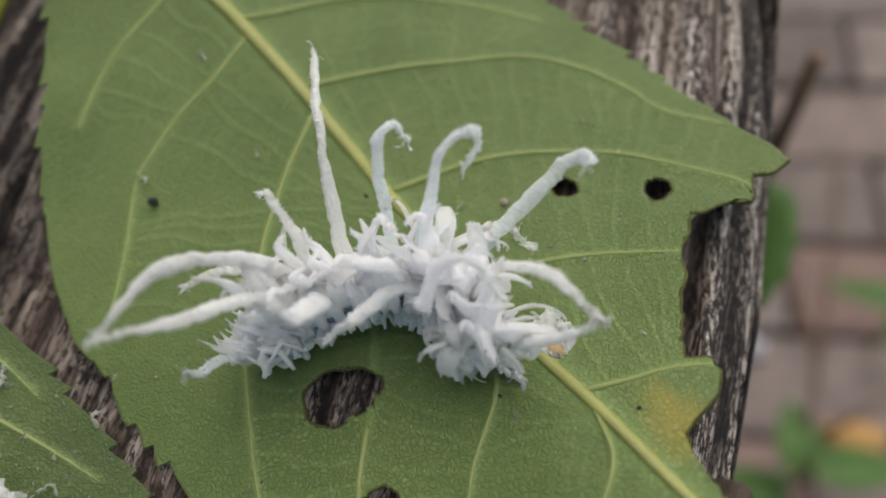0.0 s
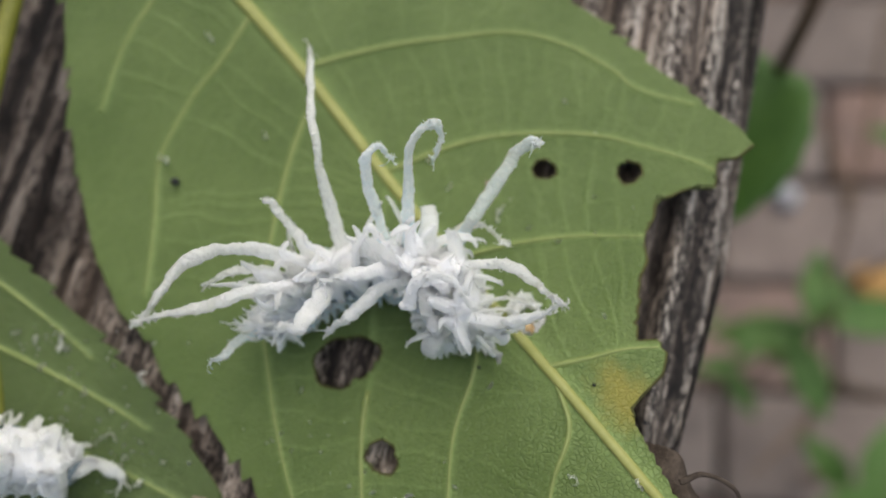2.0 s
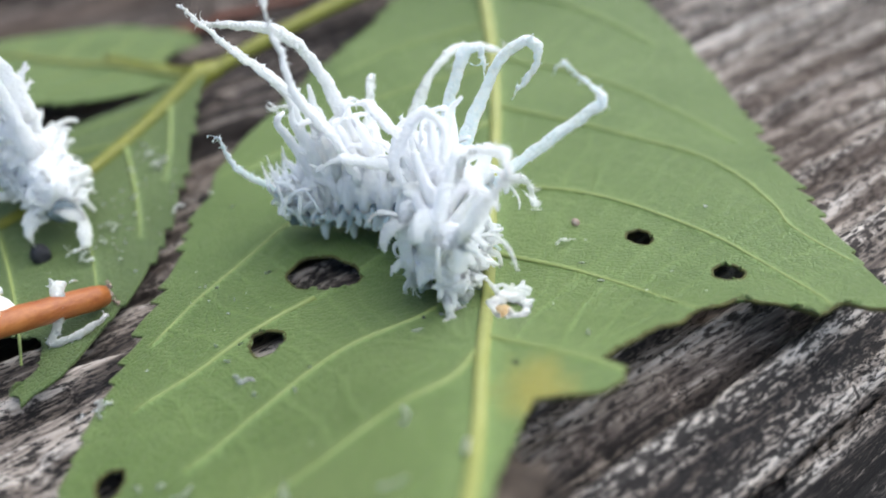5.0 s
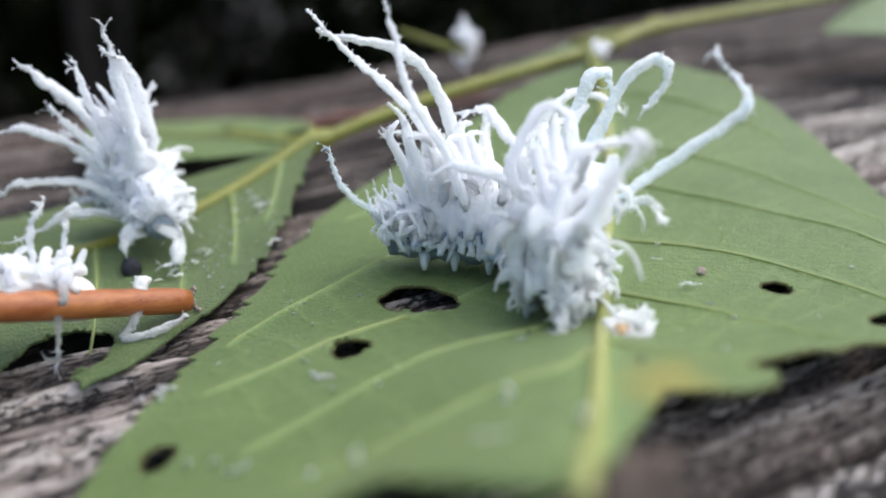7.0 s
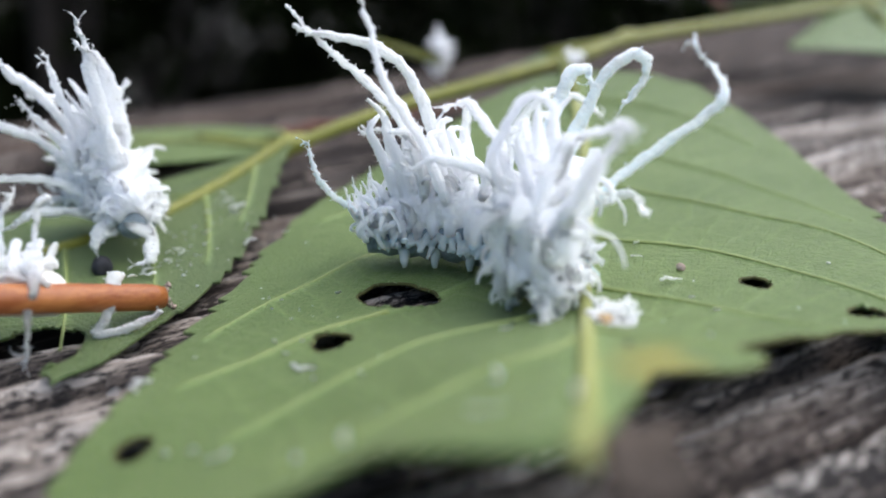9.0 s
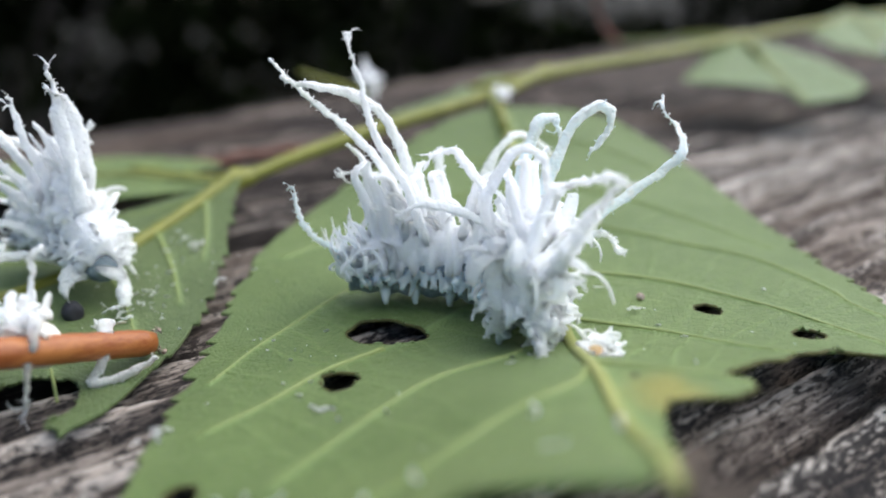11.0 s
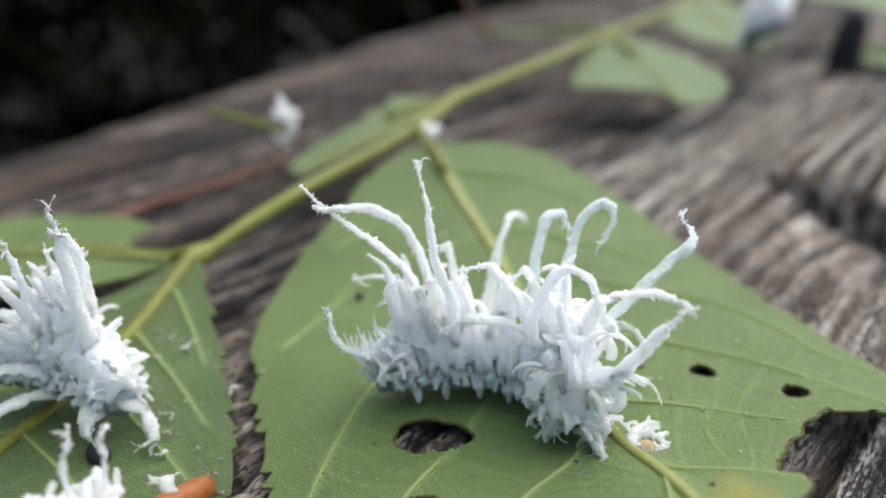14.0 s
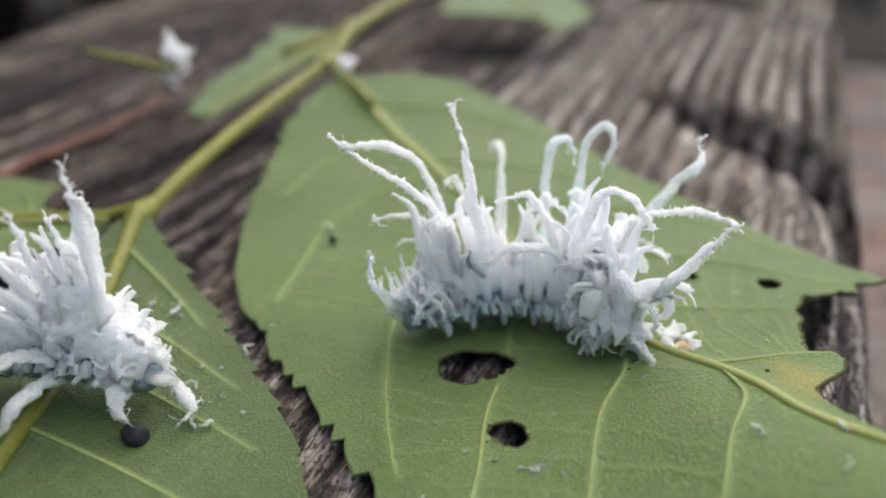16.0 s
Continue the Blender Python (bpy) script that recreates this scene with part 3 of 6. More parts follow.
def end_leaf():
    """The leaflet at the stalk's end, under the second larva."""
    top = empty("leaf")
    tagged(top, "green end leaflet with wax crumbs, underside up, chewed at the edge", "leaf", "leaflets on the stalk")

    def height(u, v):
        z = 1.5 + 4.0 * np.clip(1 - u / 18, 0, 1.2) ** 1.6
        return np.maximum(z - 0.0022 * np.clip(np.abs(v) - 4, 0, 40) ** 2, 0.7)

    fr = Frame2((-34.3, 2.6), (0.385, -0.923), height)
    pts = [fr.uv(*p) for p in ((-31.5, 2.0), (-28, 0.0), (-22, -3.4), (-16.9, -6.8), (-12.6, -9.3), (-8.8, -12.3), (-6.4, -15), (-3.6, -18.4), (-2.9, -20.5))]
    right = curve_of([(0, 0.6)] + [(a, max(b - 1.0, 0.5)) for a, b in pts] + [(45, 22), (56, 14), (66, 5), (71, 0.4)])
    left = curve_of([(0, 0.6), (4, 3), (10, 9), (18, 14.5), (28, 18), (38, 18), (50, 14), (60, 9), (71, 0.4)])
    h = fr.uv(-7.4, -22.3)
    holes = [(h[0], h[1], 3.4, 2.8, 30), (h[0] + 5, h[1] + 3, 4.5, 3.0, 0)]
    groups = []
    for sg, wf in ((1, right), (-1, left)):
        group = []
        for u0 in (4, 10, 16, 23, 31, 40):
            w = float(wf(u0 + 9)) * 0.86
            group.append([(u0, 0), (u0 + 3.5, sg * w * 0.42), (u0 + 6.5, sg * w * 0.75), (u0 + 9, sg * w)])
        groups.append(group)
    vm = VeinMap(74, 28)
    for group in groups:
        vm.ladder(group)
        for a in group:
            vm.line(a, 0.5, 0.3)
            vm.line(a, 0.24, 1.0)
    blade(fr, 71, left, right, holes, LEAF_END, top, seed=5, veins=vm, nv=190, step=0.24)
    q = spline([(-0.5, 0), (12, 0.2), (30, 0.2), (50, 0), (70, 0)], 60)
    p = fr.at(q[:, 0], q[:, 1], 0.15)
    obj("midrib", Soup().tube(p, np.linspace(0.68, 0.3, 60), 10, 0.8, 0.04).mesh("midrib"), STALK, top, "pale yellow-green raised midrib")
    for a in groups[0] + groups[1]:
        vein(fr, a, 0.2, 0.08, top, VEIN, lift=0.08)
    return fr


END = end_leaf()


def small_leaf(name_label, base, ahead, z0, z1, length, lw, rw, holes=(), seed=9, arch=0.0, mat=None):
    top = empty("leaf")
    tagged(top, name_label, "leaf", "leaflets on the stalk")

    def height(u, v):
        k = np.clip(u / length, 0, 1)
        return z0 + (z1 - z0) * k + arch * 4 * k * (1 - k) - 0.004 * v * v

    fr = Frame2(base, ahead, height)
    left, right = curve_of(lw), curve_of(rw)
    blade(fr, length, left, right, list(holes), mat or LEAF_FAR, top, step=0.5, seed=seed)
    q = spline([(-0.3, 0), (length * 0.5, 0.2), (length * 0.98, 0)], 40)
    p = fr.at(q[:, 0], q[:, 1], 0.12)
    obj("midrib", Soup().tube(p, np.linspace(0.7, 0.2, 40), 8, 0.8, 0.04).mesh("midrib"), MIDRIB, top)
    for k in (0.15, 0.33, 0.5, 0.68):
        for sg, wf in ((1, right), (-1, left)):
            w = float(wf(length * (k + 0.1))) * 0.9
            vein(fr, [(length * k, 0), (length * (k + 0.06), sg * w * 0.5), (length * (k + 0.14), sg * w * 0.92)], 0.2, 0.08, top, VEIN, n=14)
    return fr


# leaflet behind the stalk, opposite the end leaflet
small_leaf("chewed green leaflet behind the stalk, underside up", (-37.5, 2.2), (-0.93, -0.36), 4.2, 1.6, 46,
           [(0, 0.5), (3, 1.2), (7, 2.6), (8.2, 4.0), (9.0, 9.5), (16, 13), (28, 12), (46, 0.4)], [(0, 0.5), (2, 3.5), (7, 7.5), (16, 10.5), (28, 10), (46, 0.4)], seed=21, mat=LEAF)
# chewed remnant beside the upper stalk
small_leaf("torn remnant of a green leaflet with wax on it", (-39.5, 48.5), (-0.25, -0.97), 10.4, 5.4, 24,
           [(0, 0.6), (0.6, 9), (1.2, 13), (4, 9), (7, 9.5), (10, 6.5), (18, 6), (24, 2.5)], [(0, 0.6), (4, 1.2), (10, 1.6), (24, 1.0)], seed=23)
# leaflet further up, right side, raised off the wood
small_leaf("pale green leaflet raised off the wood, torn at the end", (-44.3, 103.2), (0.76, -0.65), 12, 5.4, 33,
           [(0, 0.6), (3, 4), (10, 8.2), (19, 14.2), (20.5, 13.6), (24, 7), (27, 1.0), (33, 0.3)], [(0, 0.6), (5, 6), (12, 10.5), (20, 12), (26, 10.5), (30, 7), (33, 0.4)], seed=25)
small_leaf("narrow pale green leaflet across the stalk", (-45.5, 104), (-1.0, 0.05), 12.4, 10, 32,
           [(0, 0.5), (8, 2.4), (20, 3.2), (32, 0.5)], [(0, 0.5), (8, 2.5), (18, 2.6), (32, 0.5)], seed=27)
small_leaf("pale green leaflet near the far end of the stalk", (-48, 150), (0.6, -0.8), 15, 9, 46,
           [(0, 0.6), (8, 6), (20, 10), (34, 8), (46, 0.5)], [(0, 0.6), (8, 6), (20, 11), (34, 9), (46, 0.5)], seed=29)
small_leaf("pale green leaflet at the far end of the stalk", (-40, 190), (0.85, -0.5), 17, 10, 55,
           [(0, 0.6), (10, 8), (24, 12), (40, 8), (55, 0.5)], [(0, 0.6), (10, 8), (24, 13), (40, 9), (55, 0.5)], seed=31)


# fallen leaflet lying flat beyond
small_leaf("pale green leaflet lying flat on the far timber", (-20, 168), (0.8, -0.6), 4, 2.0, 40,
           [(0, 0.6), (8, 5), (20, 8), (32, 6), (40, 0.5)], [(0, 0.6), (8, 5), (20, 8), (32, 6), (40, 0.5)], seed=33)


# ---- the stalk ----
def stalk():
    top = empty("leaf_stalk")
    tagged(top, "yellow-green compound leaf stalk lying across the wood", "stalk")
    p = spline([(-33.7, 1.5, 4.2), (-34.6, 6, 5.4), (-35.2, 18, 7.4), (-36.2, 38.7, 9.6), (-38.7, 50.2, 10.9), (-42, 80, 11.4), (-44.3, 103.3, 12), (-45, 130, 13), (-42, 185, 14.5), (-32, 250, 16.5)], 120)
    obj("rachis", Soup().tube(p, np.linspace(0.68, 1.1, 120), 12, 0.9, 0.035).mesh("rachis"), STALK, top)
    for a in ([(-34.4, 3.2, 5.2), (-36, 2.8, 5.0), (-39, 1.8, 4.4), (-50, -2.2, 4.2)],
              [(-36.0, 37.5, 9.6), (-33.5, 36.2, 9.4), (-31.0, 34.2, 9.0), (-26.5, 31.0, 7.4)],
              [(-39.0, 49, 10.8), (-41.0, 46.0, 10.4), (-43.5, 40, 9.6)],
              [(-44.4, 103.8, 12.1), (-42.4, 102, 12.0), (-35, 95.3, 10.4)],
              [(-44.4, 104, 12.1), (-50, 104.4, 12.6), (-58, 104.6, 12.2)]):
        q = spline(a, 20)
        obj("leaflet_stalk", Soup().tube(q, np.linspace(0.75, 0.5, 20), 9, 0.9, 0.05).mesh("leaflet_stalk"), STALK, top)
    # swollen joints
    for c, r in (((-34.4, 3.2, 5.0), 1.5), ((-36.3, 38.2, 9.6), 1.6), ((-39.0, 49.5, 10.9), 1.8), ((-44.4, 104.0, 12.1), 2.0)):
        s = Soup()
        c = np.array(c)
        s.tube(spline([c + (0.5, -2.4, -0.1), c, c + (-0.5, 2.4, 0.1)], 12), 0.35 + r * 0.48 * np.sin(np.linspace(0.25, math.pi - 0.25, 12)), 12, 0.95, 0.04)
        obj("joint", s.mesh("joint"), STALK, top)
    # dead petiole sticking out on the far side
    q = spline([(-51, 29.0, 9.2), (-55, 26.8, 10.4), (-59.3, 23.7, 12.0)], 20)
    r = spline([(-73, 105.4, 10.2), (-77, 104.6, 14), (-80, 103.0, 24)], 16)
    obj("dead_stub", Soup().tube(r, np.linspace(0.8, 0.4, 16), 8).mesh("dead_stub"), RED_STEM, top, "thin brown dead leaf stalk")
    obj("stub", Soup().tube(q, np.linspace(0.55, 0.35, 20), 8).mesh("stub"), STALK, top)


stalk()

# ---- woolly larvae ----
def curl_path(p0, way, length, bend, curl, n=12):
    """A strand that starts along way and curls on."""
    p, d = np.array(p0, float), np.array(way, float)
    d /= np.linalg.norm(d)
    ax = np.cross(d, [rnd(-1, 1), rnd(-1, 1), rnd(-1, 1)])
    ax /= np.linalg.norm(ax) + 1e-9
    out = [p.copy()]
    for k in range(n - 1):
        a = (bend + curl * (k / n)) / n
        d = d * math.cos(a) + np.cross(ax, d) * math.sin(a)
        d += np.array([rnd(-1, 1), rnd(-1, 1), rnd(-1, 1)]) * 0.05
        d /= np.linalg.norm(d)
        p = p + d * length / n
        out.append(p.copy())
    return np.array(out)


def fuse(ob, voxel, relief=0.0, grain=1.0, smooth=1):
    """Melts the overlapping strands of a mesh into one skin and roughens it."""
    md = ob.modifiers.new("melt", "REMESH")
    md.mode = "VOXEL"
    md.voxel_size = voxel * MM
    md.use_smooth_shade = True
    if smooth:
        sm = ob.modifiers.new("soften", "SMOOTH")
        sm.iterations = smooth
        sm.factor = 0.5
    bpy.context.view_layer.update()
    me = bpy.data.meshes.new_from_object(ob.evaluated_get(bpy.context.evaluated_depsgraph_get()))
    mat = ob.data.materials[0]
    ob.modifiers.clear()
    old = ob.data
    nm = old.name
    ob.data = me
    bpy.data.meshes.remove(old)
    me.name = nm
    if not me.materials:
        me.materials.append(mat)
    n = len(me.vertices)
    if relief and n:
        co, no = np.empty(n * 3), np.empty(n * 3)
        me.vertices.foreach_get("co", co)
        me.vertices.foreach_get("normal", no)
        co, no = co.reshape(-1, 3), no.reshape(-1, 3)
        k = np.array([noise.noise(Vector(c) * (1400 * grain)) + 0.7 * noise.noise(Vector(c) * (3400 * grain)) for c in co])
        co += no * (k * relief * MM)[:, None]
        me.vertices.foreach_set("co", co.ravel())
    me.polygons.foreach_set("use_smooth", [True] * len(me.polygons))
    me.update()
    return ob


def strap(s, pts, r0, r1, n=26, flat=0.5, base=1.6, split=2, rough=0.04, turns=1.5):
    """A flattened ribbon of wax with a broad foot and a torn tip."""
    q = spline(pts, n)
    t = np.linspace(0, 1, n)
    r = np.interp(t, [0, 0.12, 0.3, 0.62, 0.82, 1], [r0 * base, r0 * 1.2, r0, r0 * 0.75 + r1 * 0.2, r1 * 1.2, r1 * 0.8])
    ph = rnd(0, 6.28)
    r = r * (1 + 0.15 * np.sin(ph + t * rnd(6, 11)) + 0.09 * np.sin(2 * ph + t * rnd(16, 28)))
    tw = rnd(-turns, turns)
    s.tube(q, r, 8, flat, rough, twist=tw)
    for _ in range(split):
        w = np.array([rnd(-1, 1), rnd(-1, 1), rnd(-1, 1)]) * r0 * 0.45
        m = random.randrange(int(n * 0.55), n)
        s.tube(q[:m] + w * np.linspace(0.5, 1.0, m)[:, None], np.append(r[:m - 2] * 0.7, [r[m - 1] * 0.5, r[m - 1] * 0.25]), 7, flat, rough, twist=tw)
    for _ in range(split * 2):
        i = min(n - 1, int(n * (1 - 0.6 * rnd(0, 1) ** 2.2)))
        d = np.array([rnd(-1, 1), rnd(-1, 1), rnd(-1, 1)])
        d /= np.linalg.norm(d)
        s.tube(curl_path(q[i] + d * r[i] * 0.3, d, r[i] * 0.6 + rnd(0.02, 0.3), rnd(-1, 1), 1, 4), [0.15, 0.14, 0.1, 0.05], 5)
    return q, r


def fuzz(parent, q, r, count, reach=0.55, mat=None):
    """Fine crumbs and hairs that stand off a strand."""
    s = Soup()
    for _ in range(count):
        i = random.randrange(len(q) // 6, len(q))
        d = np.array([rnd(-1, 1), rnd(-1, 1), rnd(-1, 1)])
        d /= np.linalg.norm(d)
        s.tube(curl_path(q[i] + d * r[i] * 0.3, d, r[i] * 0.5 + rnd(0.1, reach), rnd(-2, 2), 1, 4), np.linspace(0.055, 0.018, 4), 4)
    return obj("wax_fuzz", s.mesh("wax_fuzz"), mat or WAX, parent)


def ribbon(parent, pts, r0, r1, name="wax_filament", mat=None, flat=0.45, base=1.5, hairs=70, flakes=9):
    """One long wax filament, with a ragged outline."""
    foot = np.array(pts[0], float)
    p = np.array(pts, float) - foot
    fine = spline(p, 30)
    wob = np.cumsum(np.random.RandomState(len(bpy.data.meshes)).randn(30, 3) * 0.06, 0)
    wob -= np.linspace(0, 1, 30)[:, None] * wob[-1]
    s = Soup()
    q, r = strap(s, fine + wob, r0 * 0.8, r1 * 0.85, 40, flat, base, 3, 0.05, 5.0)
    for _ in range(flakes):
        i = int(len(q) * rnd(0.35, 0.999))
        d = np.array([rnd(-1, 1), rnd(-1, 1), rnd(-0.6, 1)]) + (q[i] - q[i - 1]) * 1.5
        s.tube(curl_path(q[i], d, rnd(0.3, 0.75), rnd(-2.5, 2.5), 1, 5), np.linspace(rnd(0.09, 0.15), 0.05, 5), 5, 0.6, 0.1)
    for _ in range(flakes // 3):
        d = (q[-1] - q[-3]) * 4 + np.array([rnd(-1, 1), rnd(-1, 1), rnd(-1, 0.6)]) * 0.7
        s.tube(curl_path(q[-random.randint(1, 5)], d, rnd(0.6, 1.7), rnd(-4, 4), rnd(0.5, 2), 9), np.linspace(0.11, 0.06, 9), 5, 0.7, 0.1)
    ob = obj(name, s.mesh(name), mat or WAX, parent)
    ob.location = foot * MM
    fuse(ob, 0.065, 0.075, 1.5)
    if hairs:
        fuzz(ob, q, r, hairs, 0.4, mat)
    return ob


class Skin:
    """Places on a curved body: s along it, a round it (0 one flank, pi the other), r from its axis."""

    def __init__(self, line, lift=0.0):
        self.c = spline(line, 120) + np.array([0, 0, lift])
        t = np.gradient(self.c, axis=0)
        self.t = t / np.linalg.norm(t, axis=1)[:, None]
        n = np.cross(self.t, (0, 0, 1.0))
        self.n = n / np.linalg.norm(n, axis=1)[:, None]

    def at(self, s, a, r):
        i = int(min(max(s, 0), 1) * 119)
        over = min(0, s) + max(0, s - 1)
        taper = math.sqrt(max(0.15, math.sin(math.pi * (0.08 + 0.84 * min(max(s, 0), 1)))))
        return self.c[i] + self.t[i] * over * 8 + (self.n[i] * math.cos(a) + np.array([0, 0, 1.0]) * math.sin(a)) * r * taper

    def out(self, s, a):
        i = int(min(max(s, 0), 1) * 119)
        return self.n[i] * math.cos(a) + np.array([0, 0, 1.0]) * math.sin(a), self.t[i]


def coat(s, line, radius, lift, rough=0.5, floor=3.4):
    """The lumpy mass of fused wax over the back."""
    q = spline(line, 60) + np.array([0, 0, lift])
    k = np.linspace(0, 1, 60)
    c = Soup().tube(q, radius * np.sqrt(np.clip(np.sin(np.pi * (0.05 + 0.9 * k)), 0.05, 1)), 26, 1.0)
    v = np.array(c.v)
    o = np.repeat(q, 26, 0)
    n = v - o
    for i in range(len(v)):
        w = Vector(v[i])
        h = noise.noise(w * 0.9) * 0.9 + noise.noise(w * 2.2) * 0.5
        v[i] = o[i] + n[i] * (1 + rough * h * 0.55)
    v[:, 2] = np.maximum(v[:, 2], floor)
    b = len(s.v)
    s.v += list(v)
    s.f += [tuple(b + i for i in f) for f in c.f]


def rising(s, line, lift, radius, count, span, arc, height, r=(0.4, 0.7), lean=0.0, hook=0.35):
    """Broad-footed ribbons that stand up off the back and taper."""
    k = Skin(line, lift)
    for i in range(count):
        s0 = span[0] + (span[1] - span[0]) * (i + rnd(0, 1)) / count
        a0 = rnd(*arc)
        o, t = k.out(s0, a0)
        b = k.at(s0, a0, radius * 0.8)
        h = rnd(*height)
        w = o + np.array([0, 0, 0.6]) - t * lean
        w /= np.linalg.norm(w)
        p1 = b + w * h * 0.5 + np.array([rnd(-1, 1), rnd(-1, 1), 0]) * 0.3
        p2 = b + w * h * 0.85 + np.array([rnd(-1, 1), rnd(-1, 1), 0]) * h * 0.16
        p3 = p2 + np.array([rnd(-1, 1), rnd(-1, 1), rnd(-0.8, 0.7)]) * h * hook
        strap(s, [b, p1, p2, p3], rnd(*r), 0.16, 18, rnd(0.4, 0.6), 1.9, 2)


def curling(s, line, lift, radius, count, span, arc, length, turn, r=(0.3, 0.5), floor=2.3, plain=False):
    """Ribbons that spring up off the back, bend over outwards and curl in."""
    k = Skin(line, lift)
    for i in range(count):
        s0, a0 = rnd(*span), rnd(*arc)
        o, t = k.out(s0, a0)
        b = k.at(s0, a0, radius * 0.8)
        side = o * (1, 1, 0) + t * rnd(-1.0, 1.0)
        side = side / (np.linalg.norm(side) + 1e-6)
        d = np.array([0, 0, 1.0]) * rnd(0.5, 1.2) + o * 0.6 + np.array([rnd(-1, 1), rnd(-1, 1), 0]) * 0.3
        d /= np.linalg.norm(d)
        ax = np.cross(d, side) + np.array([rnd(-1, 1), rnd(-1, 1), rnd(-1, 1)]) * 0.25
        ax /= np.linalg.norm(ax) + 1e-6
        n, whole, bend, p = 16, rnd(*length), rnd(*turn), [b]
        for j in range(n):
            q = bend / n * (0.3 + 1.4 * j / n)
            d = d * math.cos(q) + np.cross(ax, d) * math.sin(q) + np.array([rnd(-1, 1), rnd(-1, 1), rnd(-1, 1)]) * 0.07
            d /= np.linalg.norm(d)
            c = p[-1] + d * whole / n
            c[2] = max(c[2], floor + 0.1 * (j % 3))
            p.append(c)
        if plain:
            w = rnd(*r)
            t = np.linspace(0, 1, 34)
            s.tube(spline(p, 34), w * np.interp(t, [0, 0.1, 0.75, 1], [1.3, 1.05, 0.9, 0.55]) * (1 + 0.1 * np.sin(rnd(0, 6) + t * rnd(8, 20))), 8, rnd(0.6, 0.95), 0.05, twist=rnd(-2, 2))
        else:
            strap(s, p, rnd(*r), rnd(0.18, 0.28), 26, rnd(0.3, 0.55), 1.5, 2)


def loose_strands(parent, line, lift, radius, count, *shape):
    """Single curling strands, each a part of its own, with fine hairs."""
    for _ in range(count):
        s = Soup()
        curling(s, line, lift, radius, 1, *shape, True)
        for _ in range(14):
            p = s.v[random.randrange(len(s.v) // 4, len(s.v))]
            s.tube(curl_path(p, (rnd(-1, 1), rnd(-1, 1), rnd(-1, 1)), rnd(0.12, 0.34), rnd(-2, 2), 1, 4), np.linspace(0.05, 0.018, 4), 4)
        obj("wax_strand", s.mesh("wax_strand"), WAX, parent)


def lumps(s, line, lift, radius, count, span, arc, size, thick=(0.24, 0.42), floor=2.1):
    """Short curled, crumbly ends of wax, crowded on a flank."""
    k = Skin(line, lift)
    for _ in range(count):
        s0, a0 = rnd(*span), rnd(*arc)
        o, t = k.out(s0, a0)
        b = k.at(s0, a0, radius * rnd(0.75, 0.95))
        w = o + np.array([rnd(-1, 1), rnd(-1, 1), rnd(-1, 1)]) * 0.6
        p = curl_path(b, w, rnd(*size) * 1.3, rnd(1.0, 3.6) * random.choice((-1, 1)), rnd(-3, 3), 9)
        p[:, 2] = np.maximum(p[:, 2], floor + rnd(0, 0.3))
        r = rnd(*thick)
        s.tube(p, np.interp(np.linspace(0, 1, 9), [0, 0.3, 0.8, 1], [r * 1.2, r, r, r * 0.75]), 7, rnd(0.45, 0.8), 0.1, twist=rnd(-2, 2))


def combed(s, line, radius, count, span, arc, sweep, length, r=(0.14, 0.24), rise=0.4, floor=2.2):
    """Thin curved locks combed one way."""
    k = Skin(line)
    for _ in range(count):
        s0, a0 = rnd(*span), rnd(*arc)
        o, t = k.out(s0, a0)
        b = k.at(s0, a0, radius * 0.8)
        h = rnd(*length)
        w = o * 0.5 + np.array(sweep) + np.array([rnd(-1, 1), rnd(-1, 1), rnd(-1, 1)]) * 0.3
        w /= np.linalg.norm(w)
        p = [b, b + w * h * 0.5, b + w * h * 0.85 + np.array([0, 0, rise * h * 0.25]), b + w * h + np.array([rnd(-0.3, 0.3), rnd(-0.3, 0.3), rise * h * 0.6])]
        p = np.array(p)
        p[:, 2] = np.maximum(p[:, 2], floor)
        rr = rnd(*r)
        s.tube(spline(p, 12), np.interp(np.linspace(0, 1, 12), [0, 0.2, 0.7, 1], [rr * 1.5, rr * 1.2, rr * 0.8, rr * 0.4]), 6, 0.65, 0.12)


def body(parent, line, radius):
    q = spline(line, 70)
    k = np.linspace(0, 1, 70)
    r = radius * np.sqrt(np.clip(np.sin(np.pi * (0.06 + 0.9 * k)), 0.05, 1)) * (1 + 0.07 * np.cos(k * 2 * np.pi * 13))
    return obj("body", Soup().tube(q, r, 16, 0.95, 0.02).mesh("body"), SKIN, parent, "grey segmented larva body under the wax")


def prolegs(parent, line, sides, n, floor):
    c = spline(line, 100)
    tang = np.gradient(c, axis=0)
    for k in range(n):
        i = int(12 + 76 * k / max(1, n - 1))
        t = tang[i] / np.linalg.norm(tang[i])
        side = np.cross(t, (0, 0, 1.0))
        side /= np.linalg.norm(side)
        for sd in sides:
            a = c[i] + side * sd * 1.2 - np.array([0, 0, 0.6])
            b = c[i] + side * sd * 1.75
            b[2] = floor
            p = spline([a, (a + b) / 2 + side * sd * 0.2, b], 8)
            obj("proleg", Soup().tube(p, np.linspace(0.42, 0.16, 8), 8, 1.0, 0.05).mesh("proleg"), PROLEG, parent)


